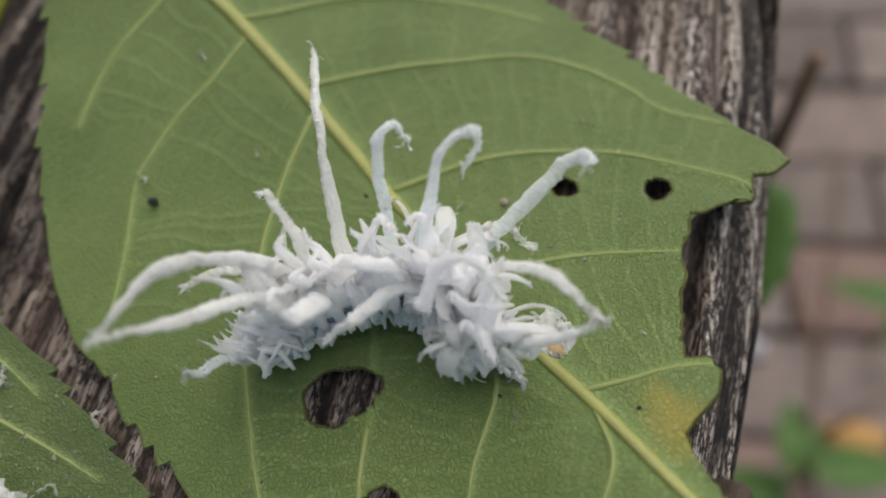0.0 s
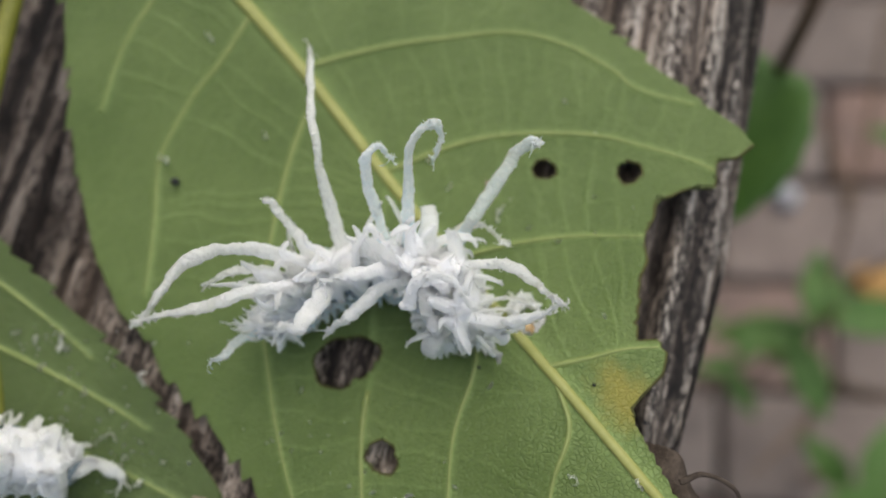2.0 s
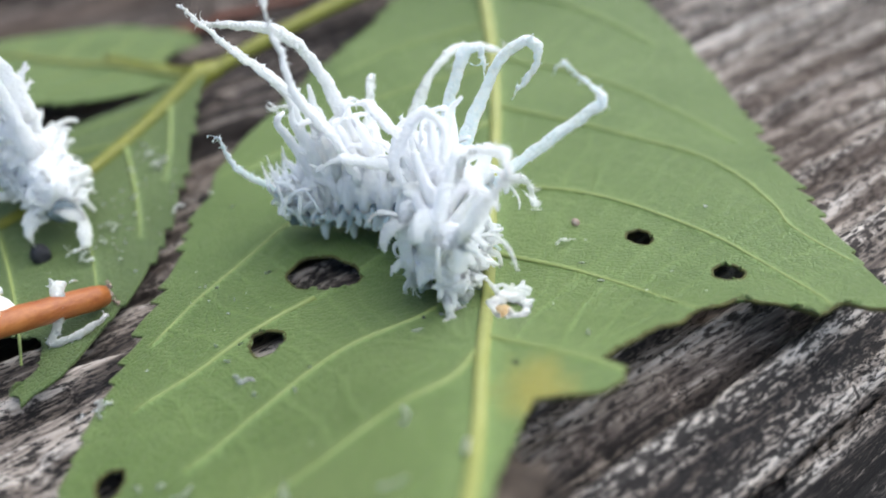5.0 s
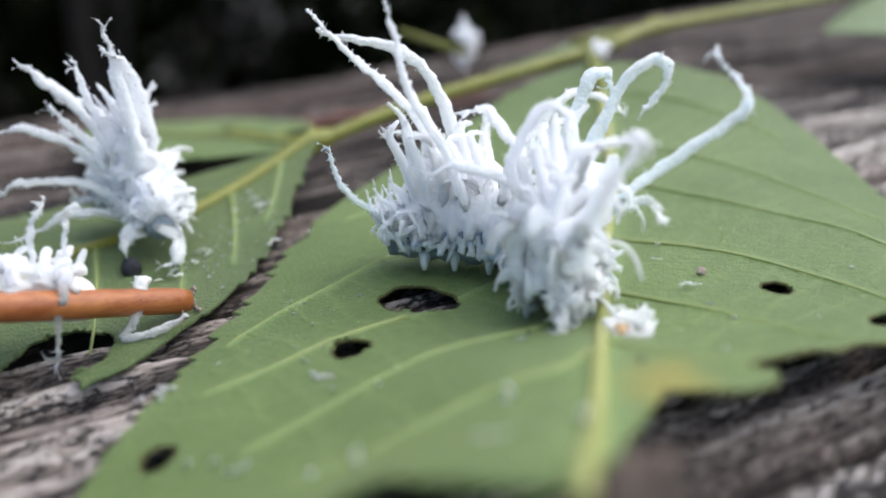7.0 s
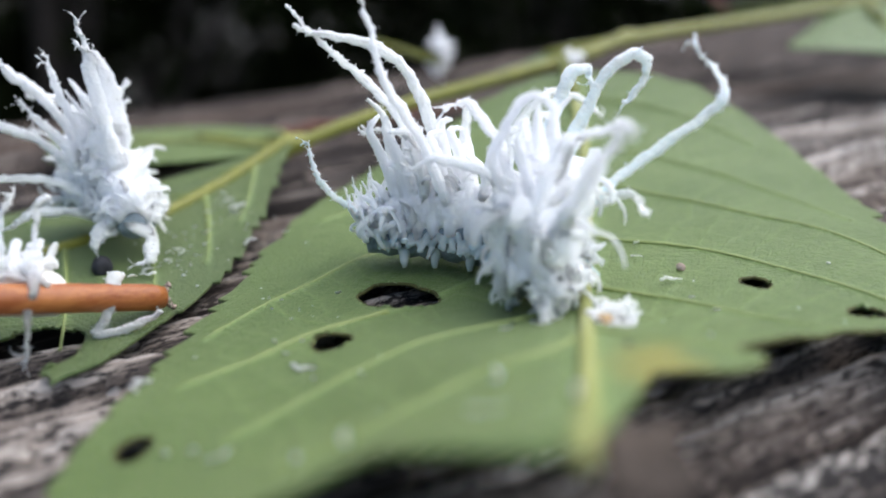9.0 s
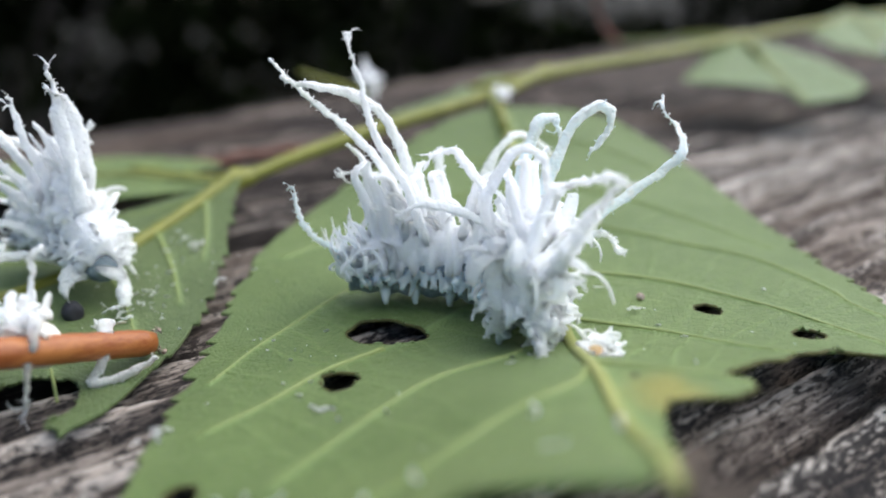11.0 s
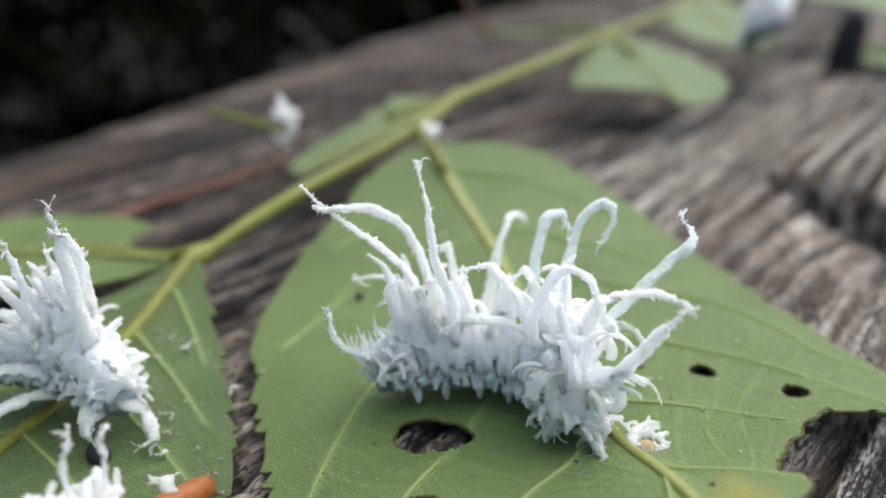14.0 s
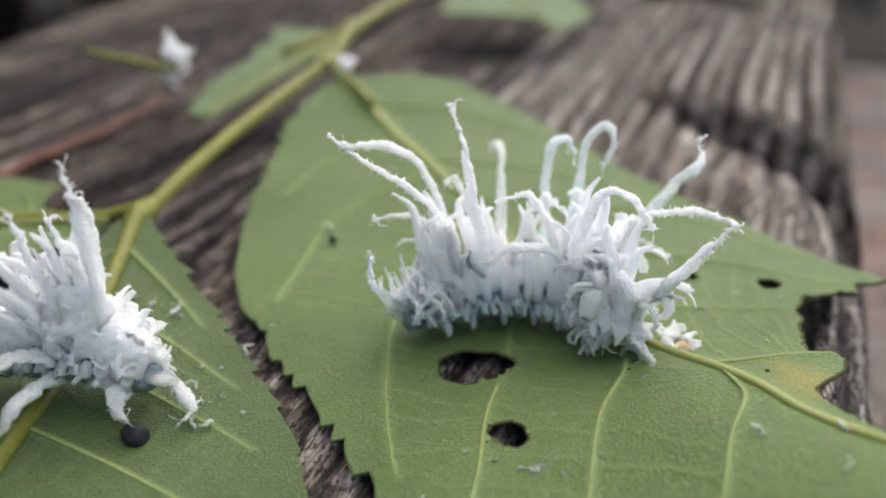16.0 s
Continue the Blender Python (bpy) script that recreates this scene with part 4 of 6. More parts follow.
def wool_hairs(parent, ob, count, reach=0.5):
    """Fine loose hairs scattered over the wool."""
    me = ob.data
    s = Soup()
    for _ in range(count):
        v = me.vertices[random.randrange(len(me.vertices))]
        p, d = np.array(v.co) / MM, np.array(v.normal) + np.array([rnd(-1, 1), rnd(-1, 1), rnd(-1, 1)]) * 0.8
        s.tube(curl_path(p - np.array(v.normal) * 0.05, d, rnd(0.15, reach), rnd(-2, 2), 1, 4), np.linspace(0.05, 0.018, 4), 4)
    return obj("wax_fuzz", s.mesh("wax_fuzz"), WAX, parent)


def column(s, pts, r0, r1, n=20, flat=0.85):
    """A smooth soft rod of wax, thick below, thin and bent at the tip."""
    q = spline(pts, n)
    t = np.linspace(0, 1, n)
    r = np.interp(t, [0, 0.08, 0.3, 0.65, 0.85, 1], [r0 * 0.7, r0, r0 * 1.02, r0 * 0.8, r1 * 1.5, r1 * 0.9])
    s.tube(q, r * (1 + 0.06 * np.sin(rnd(0, 6) + t * rnd(5, 12))), 9, flat, 0.03, twist=rnd(-1, 1))
    return q, r


def rows_of_rods(s, line, lift, radius, sides, count, span, start, height, r, inward=0.5, stray=0.25, lean=0.0):
    """Rods that leave the flank side by side, lie up over it and stand off the back."""
    k = Skin(line, lift)
    for sd in sides:
        for i in range(count):
            s0 = span[0] + (span[1] - span[0]) * (i + 0.5 + rnd(-0.3, 0.3)) / count
            a0, h = rnd(*start), rnd(*height)
            p = []
            for j, (da, dr) in enumerate(((0.0, 0.05), (0.4, 0.3), (0.8, 0.55))):
                a = a0 + da
                p.append(k.at(s0 + lean * 0.02 * j, a if sd < 0 else math.pi - a, radius + dr))
            o, t = k.out(s0, a0 if sd < 0 else math.pi - a0)
            up = np.array([0, 0, 1.0]) - o * (1, 1, 0) * inward + t * (rnd(-stray, stray) + lean)
            up /= np.linalg.norm(up)
            p.append(p[-1] + up * h * 0.55)
            p.append(p[-1] + (up + np.array([rnd(-1, 1), rnd(-1, 1), 0]) * stray) * h * 0.3)
            p.append(p[-1] + (up * 0.5 + np.array([rnd(-1, 1), rnd(-1, 1), rnd(-0.8, 0.4)]) * 0.8) * h * 0.25)
            column(s, p, rnd(*r), rnd(0.12, 0.2))


def fringe_locks(s, line, radius, sides, count, span, floor, r=(0.16, 0.28), length=(0.9, 1.7), high=0.75):
    """Curved locks that hang over the flank in pairs, their ends turned up."""
    k = Skin(line)
    for sd in sides:
        for i in range(count):
            s0 = span[0] + (span[1] - span[0]) * (i + 0.5 + rnd(-0.2, 0.2)) / count
            for sg in (-1, 1):
                a0, ln = high * rnd(0.7, 1.15), rnd(*length)
                slip = sg * rnd(0.005, 0.03)
                p = []
                for t in (0, 0.35, 0.7, 1.0):
                    a = a0 - t * ln * 0.55
                    q = k.at(s0 + slip * t, a if sd < 0 else math.pi - a, radius + 0.1 + 0.75 * t * t * rnd(0.6, 1.4))
                    q[2] = max(q[2], floor + rnd(0, 0.35))
                    p.append(q)
                p[3][2] += rnd(0.0, 0.5)
                w = rnd(*r)
                s.tube(spline(p, 11), np.interp(np.linspace(0, 1, 11), [0, 0.3, 0.75, 1], [w * 0.8, w * 1.1, w, w * 0.65]), 7, 0.8, 0.05)


def ringlets(s, line, lift, radius, count, span, arc, length, turn, r, floor, flat=(0.3, 0.6)):
    """Flat curls of wax crowded on the skin, each rolled up on itself."""
    k = Skin(line, lift)
    for _ in range(count):
        s0, a0 = rnd(*span), rnd(*arc)
        o, t = k.out(s0, a0)
        b = k.at(s0, a0, radius * rnd(0.8, 1.0))
        p = curl_path(b, o + np.array([rnd(-1, 1), rnd(-1, 1), rnd(-1, 1)]) * 0.8, rnd(*length), rnd(*turn) * random.choice((-1, 1)), rnd(0.5, 3.0), 14)
        p[:, 2] = np.maximum(p[:, 2], floor + 0.08 * np.arange(14) % 0.3)
        w = rnd(*r)
        s.tube(p, np.interp(np.linspace(0, 1, 14), [0, 0.2, 0.7, 1], [w * 0.9, w * 1.1, w, w * 0.75]), 7, rnd(*flat), 0.06, twist=rnd(-1.5, 1.5))


def big_larva():
    top = empty("sawfly_larva")
    tagged(top, "sawfly larva covered in long white waxy wool, curled on the leaf", "larva", "woolly larvae")
    line = [(-7.2, -1.4, 3.4), (-5.4, 1.6, 3.6), (-2.2, 4.4, 3.7), (1.6, 5.4, 3.8), (4.8, 4.6, 3.8), (6.6, 2.4, 3.6), (7.0, 1.0, 3.3)]
    body(top, line[:-1], 1.9)
    prolegs(top, line, (-1, 1), 8, 2.0)
    s = Soup()
    coat(s, line[:4], 1.6, 1.6, 0.35, 4.0)
    coat(s, line[2:], 1.8, 1.9, 0.45, 3.4)
    rows_of_rods(s, line, 0.0, 1.85, (-1, 1), 12, (0.06, 0.64), (0.05, 0.22), (2.0, 5.8), (0.33, 0.5), 0.5, 0.16, -0.15)
    rows_of_rods(s, line, 0.9, 1.5, (-1, 1), 5, (0.1, 0.33), (0.7, 1.1), (4.2, 6.8), (0.36, 0.5), 0.3, 0.15, -0.15)
    rows_of_rods(s, line, 1.2, 1.9, (-1, 1), 6, (0.5, 0.95), (0.5, 1.0), (3.0, 6.4), (0.4, 0.65), 0.35, 0.25, 0.0)
    curling(s, line, 1.6, 1.9, 6, (0.5, 0.95), (0.8, 2.4), (4.0, 6.5), (2.6, 5.5), (0.34, 0.56), 5.5)
    ringlets(s, line, 2.4, 2.0, 16, (0.52, 0.95), (0.9, 2.3), (3.0, 5.0), (1.6, 4.0), (0.45, 0.8), 5.0, (0.18, 0.32))
    ringlets(s, line, 0.4, 2.1, 44, (0.6, 1.05), (-0.3, 3.4), (1.6, 3.0), (2.0, 5.0), (0.18, 0.3), 2.5, (0.5, 0.9))
    lumps(s, line, 0.2, 2.4, 120, (0.6, 1.05), (-0.5, 3.6), (0.6, 1.5), (0.13, 0.25), 2.2)
    w = fuse(obj("wax_coat", s.mesh("wax_coat"), WAX, top), 0.075, 0.04, 2.0, 5)
    wool_hairs(top, w, 2200, 0.36)
    loose_strands(top, line, 1.3, 1.8, 3, (0.1, 0.4), (0.9, 1.7), (3.0, 4.6), (1.2, 3.0), (0.12, 0.2), 5.6)
    loose_strands(top, line, 1.0, 1.8, 10, (0.04, 0.6), (1.6, 2.8), (3.0, 5.6), (0.8, 3.0), (0.14, 0.24), 3.8)
    loose_strands(top, line, 1.6, 1.9, 9, (0.55, 1.0), (0.6, 1.7), (3.0, 5.0), (2.4, 5.0), (0.15, 0.26), 5.2)
    loose_strands(top, line, 1.4, 1.9, 10, (0.5, 1.0), (1.5, 2.9), (3.0, 5.6), (1.0, 4.0), (0.14, 0.26), 3.6)
    loose_strands(top, line, 0.6, 2.0, 9, (0.68, 1.04), (0.0, 0.7), (2.2, 3.6), (1.4, 4.4), (0.15, 0.25), 2.8)
    s = Soup()
    combed(s, line, 1.9, 24, (0.0, 0.14), (0.2, 3.0), (-0.55, -0.7, 0.5), (1.4, 2.8), (0.14, 0.24), 1.0, 2.6)
    ringlets(s, line, 0.5, 1.9, 80, (-0.02, 0.18), (0.1, 3.1), (2.0, 3.6), (2.6, 5.4), (0.12, 0.22), 2.9, (0.6, 0.95))
    fuse(obj("tail_tuft", s.mesh("tail_tuft"), WAX, top), 0.075, 0.03)
    s = Soup()
    fringe_locks(s, line, 1.95, (-1, 1), 20, (0.04, 0.66), 2.4, (0.15, 0.25), (0.8, 1.3), 0.4)
    fuse(obj("wax_fringe", s.mesh("wax_fringe"), WAX_BLUE, top, "rows of short bluish wax locks along the flanks"), 0.07, 0.03, 1.3)
    s = Soup()
    fringe_locks(s, line, 2.1, (-1, 1), 12, (0.62, 1.0), 2.3, (0.12, 0.24))
    fuse(obj("wax_fringe", s.mesh("wax_fringe"), WAX, top), 0.07, 0.03, 1.3)
    return top, line


LARVA, LARVA_LINE = big_larva()
FIL = {}
FIL["a"] = ribbon(LARVA, [(-4.6, 1.8, 6), (-5.0, 1.0, 10), (-6.9, -0.7, 13.3), (-8.6, -2.6, 15.8), (-10.2, -4.1, 18.0)], 0.7, 0.2)
FIL["b"] = ribbon(LARVA, [(-5.4, 3.2, 6), (-6.2, 3.2, 10.5), (-7.6, 2.2, 14), (-8.9, 1.0, 15.2), (-9.8, -1.8, 16.2), (-10.0, -3.6, 17.2)], 0.62, 0.25)
FIL["c"] = ribbon(LARVA, [(-3.4, 2.4, 6), (-2.6, 0.8, 10), (-2.5, -1.6, 14.6), (-2.8, -2.0, 17.5), (-3.1, -2.1, 20.0)], 0.72, 0.16)
FIL["d"] = ribbon(LARVA, [(-2.8, 5.4, 6), (-3.8, 8.6, 10.2), (-5.2, 12.2, 11.8), (-6.8, 15.8, 10.6), (-8.4, 19.4, 8.8)], 0.52, 0.26)
FIL["e"] = ribbon(LARVA, [(0.0, 6.4, 5.5), (-0.4, 8.2, 10), (-0.3, 9.9, 13.2), (0.4, 10.6, 13.7), (1.2, 10.4, 12.8)], 0.55, 0.2, mat=WAX_BLUE)
FIL["f"] = ribbon(LARVA, [(2.2, 6.2, 6.5), (2.4, 8.6, 10.8), (2.6, 10.9, 14.0), (3.6, 12.1, 14.8), (4.3, 11.9, 13.6), (3.7, 11.0, 12.0)], 0.5, 0.22, mat=WAX_BLUE)
FIL["g"] = ribbon(LARVA, [(4.8, 6.0, 6.5), (6.6, 9.4, 9.4), (8.6, 12.4, 11.6), (9.5, 12.4, 13.4), (9.2, 10.8, 15.5)], 0.6, 0.18, mat=WAX_BLUE)
FIL["h"] = ribbon(LARVA, [(5.6, 3.2, 7), (7.0, 4.4, 11), (9.6, 4.6, 12.2), (11.8, 3.6, 12.8), (13.4, 2.5, 13.0)], 0.5, 0.24)
FIL["i"] = ribbon(LARVA, [(7.2, 2.4, 4.5), (9.2, 2.0, 7.4), (11.4, 2.0, 10.4), (13.2, 2.4, 12.8)], 0.62, 0.34)
FIL["j"] = ribbon(LARVA, [(-7.4, -1.8, 5), (-8.6, -3.2, 6.4), (-8.6, -4.2, 8.4), (-8.1, -4.6, 10.2)], 0.42, 0.12, mat=WAX_BLUE)
FIL["k"] = ribbon(LARVA, [(-1.4, 4.0, 6), (-0.6, 4.6, 10), (0.4, 6.0, 11.4), (2.2, 5.0, 10.4)], 0.55, 0.2)
FIL["l"] = ribbon(LARVA, [(3.4, 3.4, 7), (3.8, 1.6, 10.4), (4.5, 2.6, 13.2), (6.2, 3.2, 13.4), (8.4, 2.0, 12.0)], 0.5, 0.26)
FIL["m"] = ribbon(LARVA, [(-4.0, 3.6, 7), (-5.2, 5.6, 10), (-6.6, 6.6, 11.2), (-7.6, 6.8, 10.6)], 0.5, 0.16)
FIL["n"] = ribbon(LARVA, [(2.0, 4.6, 6.8), (1.2, 3.6, 10.4), (0.0, 2.4, 12.6), (-1.6, 1.6, 12.4)], 0.6, 0.2)
FIL["o"] = ribbon(LARVA, [(4.2, 2.8, 6.0), (5.0, 1.2, 8.6), (6.0, 0.3, 6.6), (6.4, 0.2, 3.8)], 0.6, 0.35)
FIL["r"] = ribbon(LARVA, [(-4.0, 2.4, 6.5), (-6.6, 2.2, 9.2), (-8.6, 1.2, 10.0), (-10.3, 0.3, 9.8)], 0.42, 0.24)
FIL["s"] = ribbon(LARVA, [(4.6, 5.5, 6.2), (5.4, 8.2, 7.4), (7.0, 8.6, 7.8), (9.0, 7.7, 7.2)], 0.4, 0.22)
FIL["t"] = ribbon(LARVA, [(2.8, 4.4, 7.0), (1.4, 2.2, 9.0), (0.2, 0.4, 9.6), (-1.3, -1.0, 9.0)], 0.62, 0.34)
FIL["q"] = ribbon(LARVA, [(7.2, 1.6, 3.4), (8.8, 0.8, 3.4), (10.2, -0.4, 2.4)], 0.45, 0.2)


def second_larva():
    top = empty("sawfly_larva")
    tagged(top, "second sawfly larva in matted white wax, on the end leaflet", "larva", "woolly larvae")
    line = [(-18.6, -14.2, 4.0), (-21, -13.9, 4.4), (-24.5, -14.2, 4.6), (-28, -15.4, 4.4), (-30.5, -17.6, 4.0)]
    body(top, line, 2.0)
    s = Soup()
    coat(s, line, 1.8, 1.8, 0.5, 3.0)
    coat(s, [(-25.6, -15.2, 4.0), (-24.2, -14.9, 7.0), (-23.2, -14.5, 9.0), (-22.4, -14.6, 10.8)], 1.6, 0.0, 0.9, 3.0)
    rows_of_rods(s, line, 0.2, 1.7, (-1, 1), 8, (0.25, 0.98), (0.2, 0.6), (1.6, 3.4), (0.3, 0.48), 0.8, 0.15)
    rows_of_rods(s, line, 0.0, 1.7, (-1, 1), 4, (0.0, 0.25), (0.2, 0.6), (0.8, 2.0), (0.3, 0.45), 0.5, 0.4)
    rows_of_rods(s, line, 1.2, 1.5, (-1, 1), 6, (0.28, 0.7), (0.6, 1.1), (3.4, 6.6), (0.36, 0.55), 0.35, 0.15, 0.1)
    ringlets(s, line, 0.2, 1.9, 120, (-0.02, 1.0), (-0.4, 3.5), (1.0, 2.4), (0.8, 4.0), (0.14, 0.3), 2.2)
    curling(s, line, 0.8, 1.8, 9, (0.3, 1.0), (0.6, 2.5), (2.4, 4.5), (0.6, 1.8), (0.2, 0.36), 3.5)
    lumps(s, line, 0.6, 2.2, 70, (-0.02, 1.0), (-0.3, 3.4), (0.8, 1.9), (0.12, 0.26), 2.3)
    ringlets(s, line, 1.3, 1.7, 30, (0.1, 0.9), (0.6, 2.5), (1.6, 3.2), (0.5, 2.5), (0.3, 0.5), 3.5, (0.2, 0.35))
    w = fuse(obj("wax_coat", s.mesh("wax_coat"), WAX, top), 0.085, 0.045, 2.0, 8)
    wool_hairs(top, w, 1400, 0.4)
    loose_strands(top, line, 1.2, 1.8, 8, (0.0, 1.0), (0.6, 2.5), (2.2, 4.0), (0.8, 2.6), (0.16, 0.26), 3.2)
    mound = [(-22.4, -14.4, 8.6), (-23.4, -14.6, 8.4), (-24.6, -15.0, 7.6), (-25.6, -15.4, 6.4)]
    loose_strands(top, mound, 0.0, 1.4, 8, (0.0, 1.0), (0.8, 2.3), (2.6, 5.0), (0.3, 1.2), (0.14, 0.24), 4.0)
    s = Soup()
    fringe_locks(s, line, 2.0, (-1, 1), 10, (0.0, 1.0), 2.2, (0.2, 0.36), (0.6, 1.1), 0.5)
    fuse(obj("wax_fringe", s.mesh("wax_fringe"), WAX, top), 0.08, 0.03)
    for pts in ([(-21.5, -14.2, 6), (-21.2, -14.6, 11), (-20.9, -14.8, 15), (-20.8, -15.1, 18)],
                [(-22.5, -13.8, 6), (-22.0, -13.6, 11), (-21.2, -14.4, 15.0), (-20.5, -15.4, 16.6)],
                [(-24, -14.4, 6), (-24.4, -15.4, 10.5), (-25.6, -17.0, 12.6), (-28.2, -18.6, 12.6)],
                [(-26, -15, 6), (-27.6, -16.6, 9), (-29.6, -19, 10)],
                [(-23.2, -14.0, 6), (-23.0, -14.2, 11.0), (-23.4, -14.8, 14.4)],
                [(-24.6, -15.2, 6), (-24.6, -17.2, 11.5), (-24.8, -19.4, 14.6), (-25, -20.7, 15.9)],
                [(-24.0, -15.4, 6), (-23.8, -17.4, 10.4), (-23.5, -19.4, 12.9)],
                [(-25.4, -15.6, 5.6), (-25.2, -18.6, 9.6), (-25.0, -21.0, 11.2), (-25, -22.9, 11.4)],
                [(-24.6, -16.0, 5), (-24.0, -19.0, 7.2), (-23.4, -22.0, 8.0), (-23, -23.8, 7.5)],
                [(-23.4, -15.2, 6), (-23.2, -16.2, 11.5), (-23, -17.3, 15.9)],
                [(-24.0, -16.2, 4), (-23.0, -19.6, 5.0), (-22, -23.6, 4.2)],
                [(-19.2, -14.0, 4.4), (-17.6, -13.4, 3.4), (-16.4, -13.6, 2.6), (-16.0, -14.6, 2.2)],
                [(-20, -15, 4), (-19.4, -16.6, 3.4), (-18.6, -17.0, 2.9)]):
        ribbon(top, pts, 0.62 if pts[-1][1] < -17.2 else 0.75, 0.22)


second_larva()


def third_larva():
    top = empty("sawfly_larva")
    tagged(top, "small pale larva with a few wax strands beside the twig", "larva", "woolly larvae")
    line = [(-8.0, -19.8, 3.4), (-8.8, -21.6, 4.4), (-9.2, -23.8, 4.8), (-9.0, -26.0, 4.4)]
    q = spline(line, 30)
    obj("body", Soup().tube(q, 1.7 * np.sqrt(np.sin(np.linspace(0.25, math.pi - 0.2, 30))), 14, 1, 0.03).mesh("body"), WAX_OLD, top, "cream-coloured plump body")
    w = Soup()
    lumps(w, line, 0.3, 1.7, 40, (0.1, 1.0), (0.2, 2.9), (0.8, 1.8))
    fuse(obj("wax_crust", w.mesh("wax_crust"), WAX, top), 0.09, 0.06)
    for pts in ([(-8.4, -20.6, 5), (-8.2, -20.0, 7.5), (-8.8, -19.8, 8.6), (-9.4, -19.4, 9.2)],
                [(-8.6, -20.8, 5.0), (-7.4, -20.8, 6.2), (-6.4, -21.2, 5.2), (-6.2, -21.8, 3.4), (-6.4, -22.4, 1.0)],
                [(-9.0, -22.4, 5.4), (-9.4, -21.8, 8.4), (-10.2, -21.2, 9.4)]):
        ribbon(top, pts, 0.26 if pts[-1][2] > 5 else 0.42, 0.16, hairs=20)
    return top


SMALL_LARVA = third_larva()


def far_larva():
    top = empty("sawfly_larva")
    tagged(top, "distant woolly white larva on a far leaflet", "larva", "woolly larvae")
    line = [(-23.5, 117, 10), (-21, 117, 12.5), (-18.5, 116.5, 14), (-16, 116, 13.5)]
    body(top, line, 2.6)
    s = Soup()
    coat(s, line, 3.0, 1.5)
    rising(s, line, 1.5, 3.0, 30, (0.0, 1.0), (0.5, 2.6), (2.5, 5.5), (0.4, 0.7))
    lumps(s, line, 0.8, 2.8, 60, (0.0, 1.0), (-0.2, 3.3), (1.2, 2.4), floor=9)
    fuse(obj("wax_coat", s.mesh("wax_coat"), WAX, top), 0.2, 0.1)


far_larva()


def dark_lump():
    """A dark bit of bark standing beside the far larva."""
    s = Soup()
    q = spline([(-13.6, 152, -1), (-13.2, 152, 4), (-12.4, 151.6, 9), (-11.5, 151, 13)], 16)
    s.tube(q, np.interp(np.linspace(0, 1, 16), [0, 0.5, 0.9, 1], [4.6, 4.0, 3.0, 1.2]), 12, 0.8, 0.12)
    tagged(obj("bark_chip", s.mesh("bark_chip"), FRASS), "black bark chip standing on the timber beside a leaflet", "bark")


dark_lump()


def head_wool():
    """The yellowish scrap with wax on it in front of the larva."""
    top = empty("shed_skin")
    tagged(top, "cream scrap of shed skin wrapped in crumbled wax", "shed skin")
    s = Soup()
    q = spline([(10.7, 3.5, 2.6), (11.2, 3.1, 2.9), (11.7, 2.7, 2.5)], 14)
    s.tube(q, 0.62 * np.sqrt(np.sin(np.linspace(0.3, math.pi - 0.3, 14))), 12, 0.9, 0.08)
    obj("skin", s.mesh("skin"), HEADSKIN, top, "honey-coloured skin")
    s = Soup()
    for _ in range(70):
        a = rnd(0, 6.28)
        w = np.array([math.cos(a), math.sin(a), rnd(-0.2, 0.7)])
        p = np.array([11.0, 3.7, 2.7]) + w * (0.85, 0.95, 0.5)
        s.tube(curl_path(p, w + (rnd(-1, 1), rnd(-1, 1), 0.3), rnd(0.4, 0.9), rnd(0, 2), rnd(-3, 3), 5), [0.24, 0.26, 0.22, 0.18, 0.12], 6, 0.6, 0.15)
    for _ in range(14):
        s.tube(curl_path((10.2 + rnd(-0.5, 0.5), 4.5 + rnd(-0.6, 0.6), 2.8), (rnd(-1, 1), rnd(-1, 1), 1), rnd(0.9, 1.8), 1, 2, 7), np.linspace(0.3, 0.14, 7), 6, 0.6, 0.15)
    fuse(obj("wax_crust", s.mesh("wax_crust"), WAX, top), 0.08, 0.06)


head_wool()


# ---- small things ----
def twig():
    top = empty("twig")
    tagged(top, "smooth orange-brown twig with wax scraps, resting over the leaflet", "twig")
    e = np.array([-9.2, -14.4, 1.9])
    d = np.array([0.24, -0.924, 0.298])
    p = spline([e, e + d * 9 + (0.2, 0, 0.1), e + d * 20, e + d * 34 + (0, 0, 0.6), e + d * 50 + (-0.4, 0, 2.5)], 50)
    r = np.interp(np.linspace(0, 1, 50), [0, 0.02, 0.06, 1], [0.66, 0.82, 0.84, 0.9])
    obj("bark", Soup().tube(p, r, 16, 1, 0.02).mesh("bark"), TWIG, top)
    s = Soup()
    for _ in range(26):
        a = rnd(0, 6.28)
        o = np.array([math.cos(a), 0.3, math.sin(a)]) * rnd(0.2, 1.0)
        s.chip(e + o * 1.0 - d * 0.15, 0.22)
    obj("broken_end", s.mesh("broken_end"), TWIG_END, top, "pale splintered end")
    return top


TWIG_THING = twig()


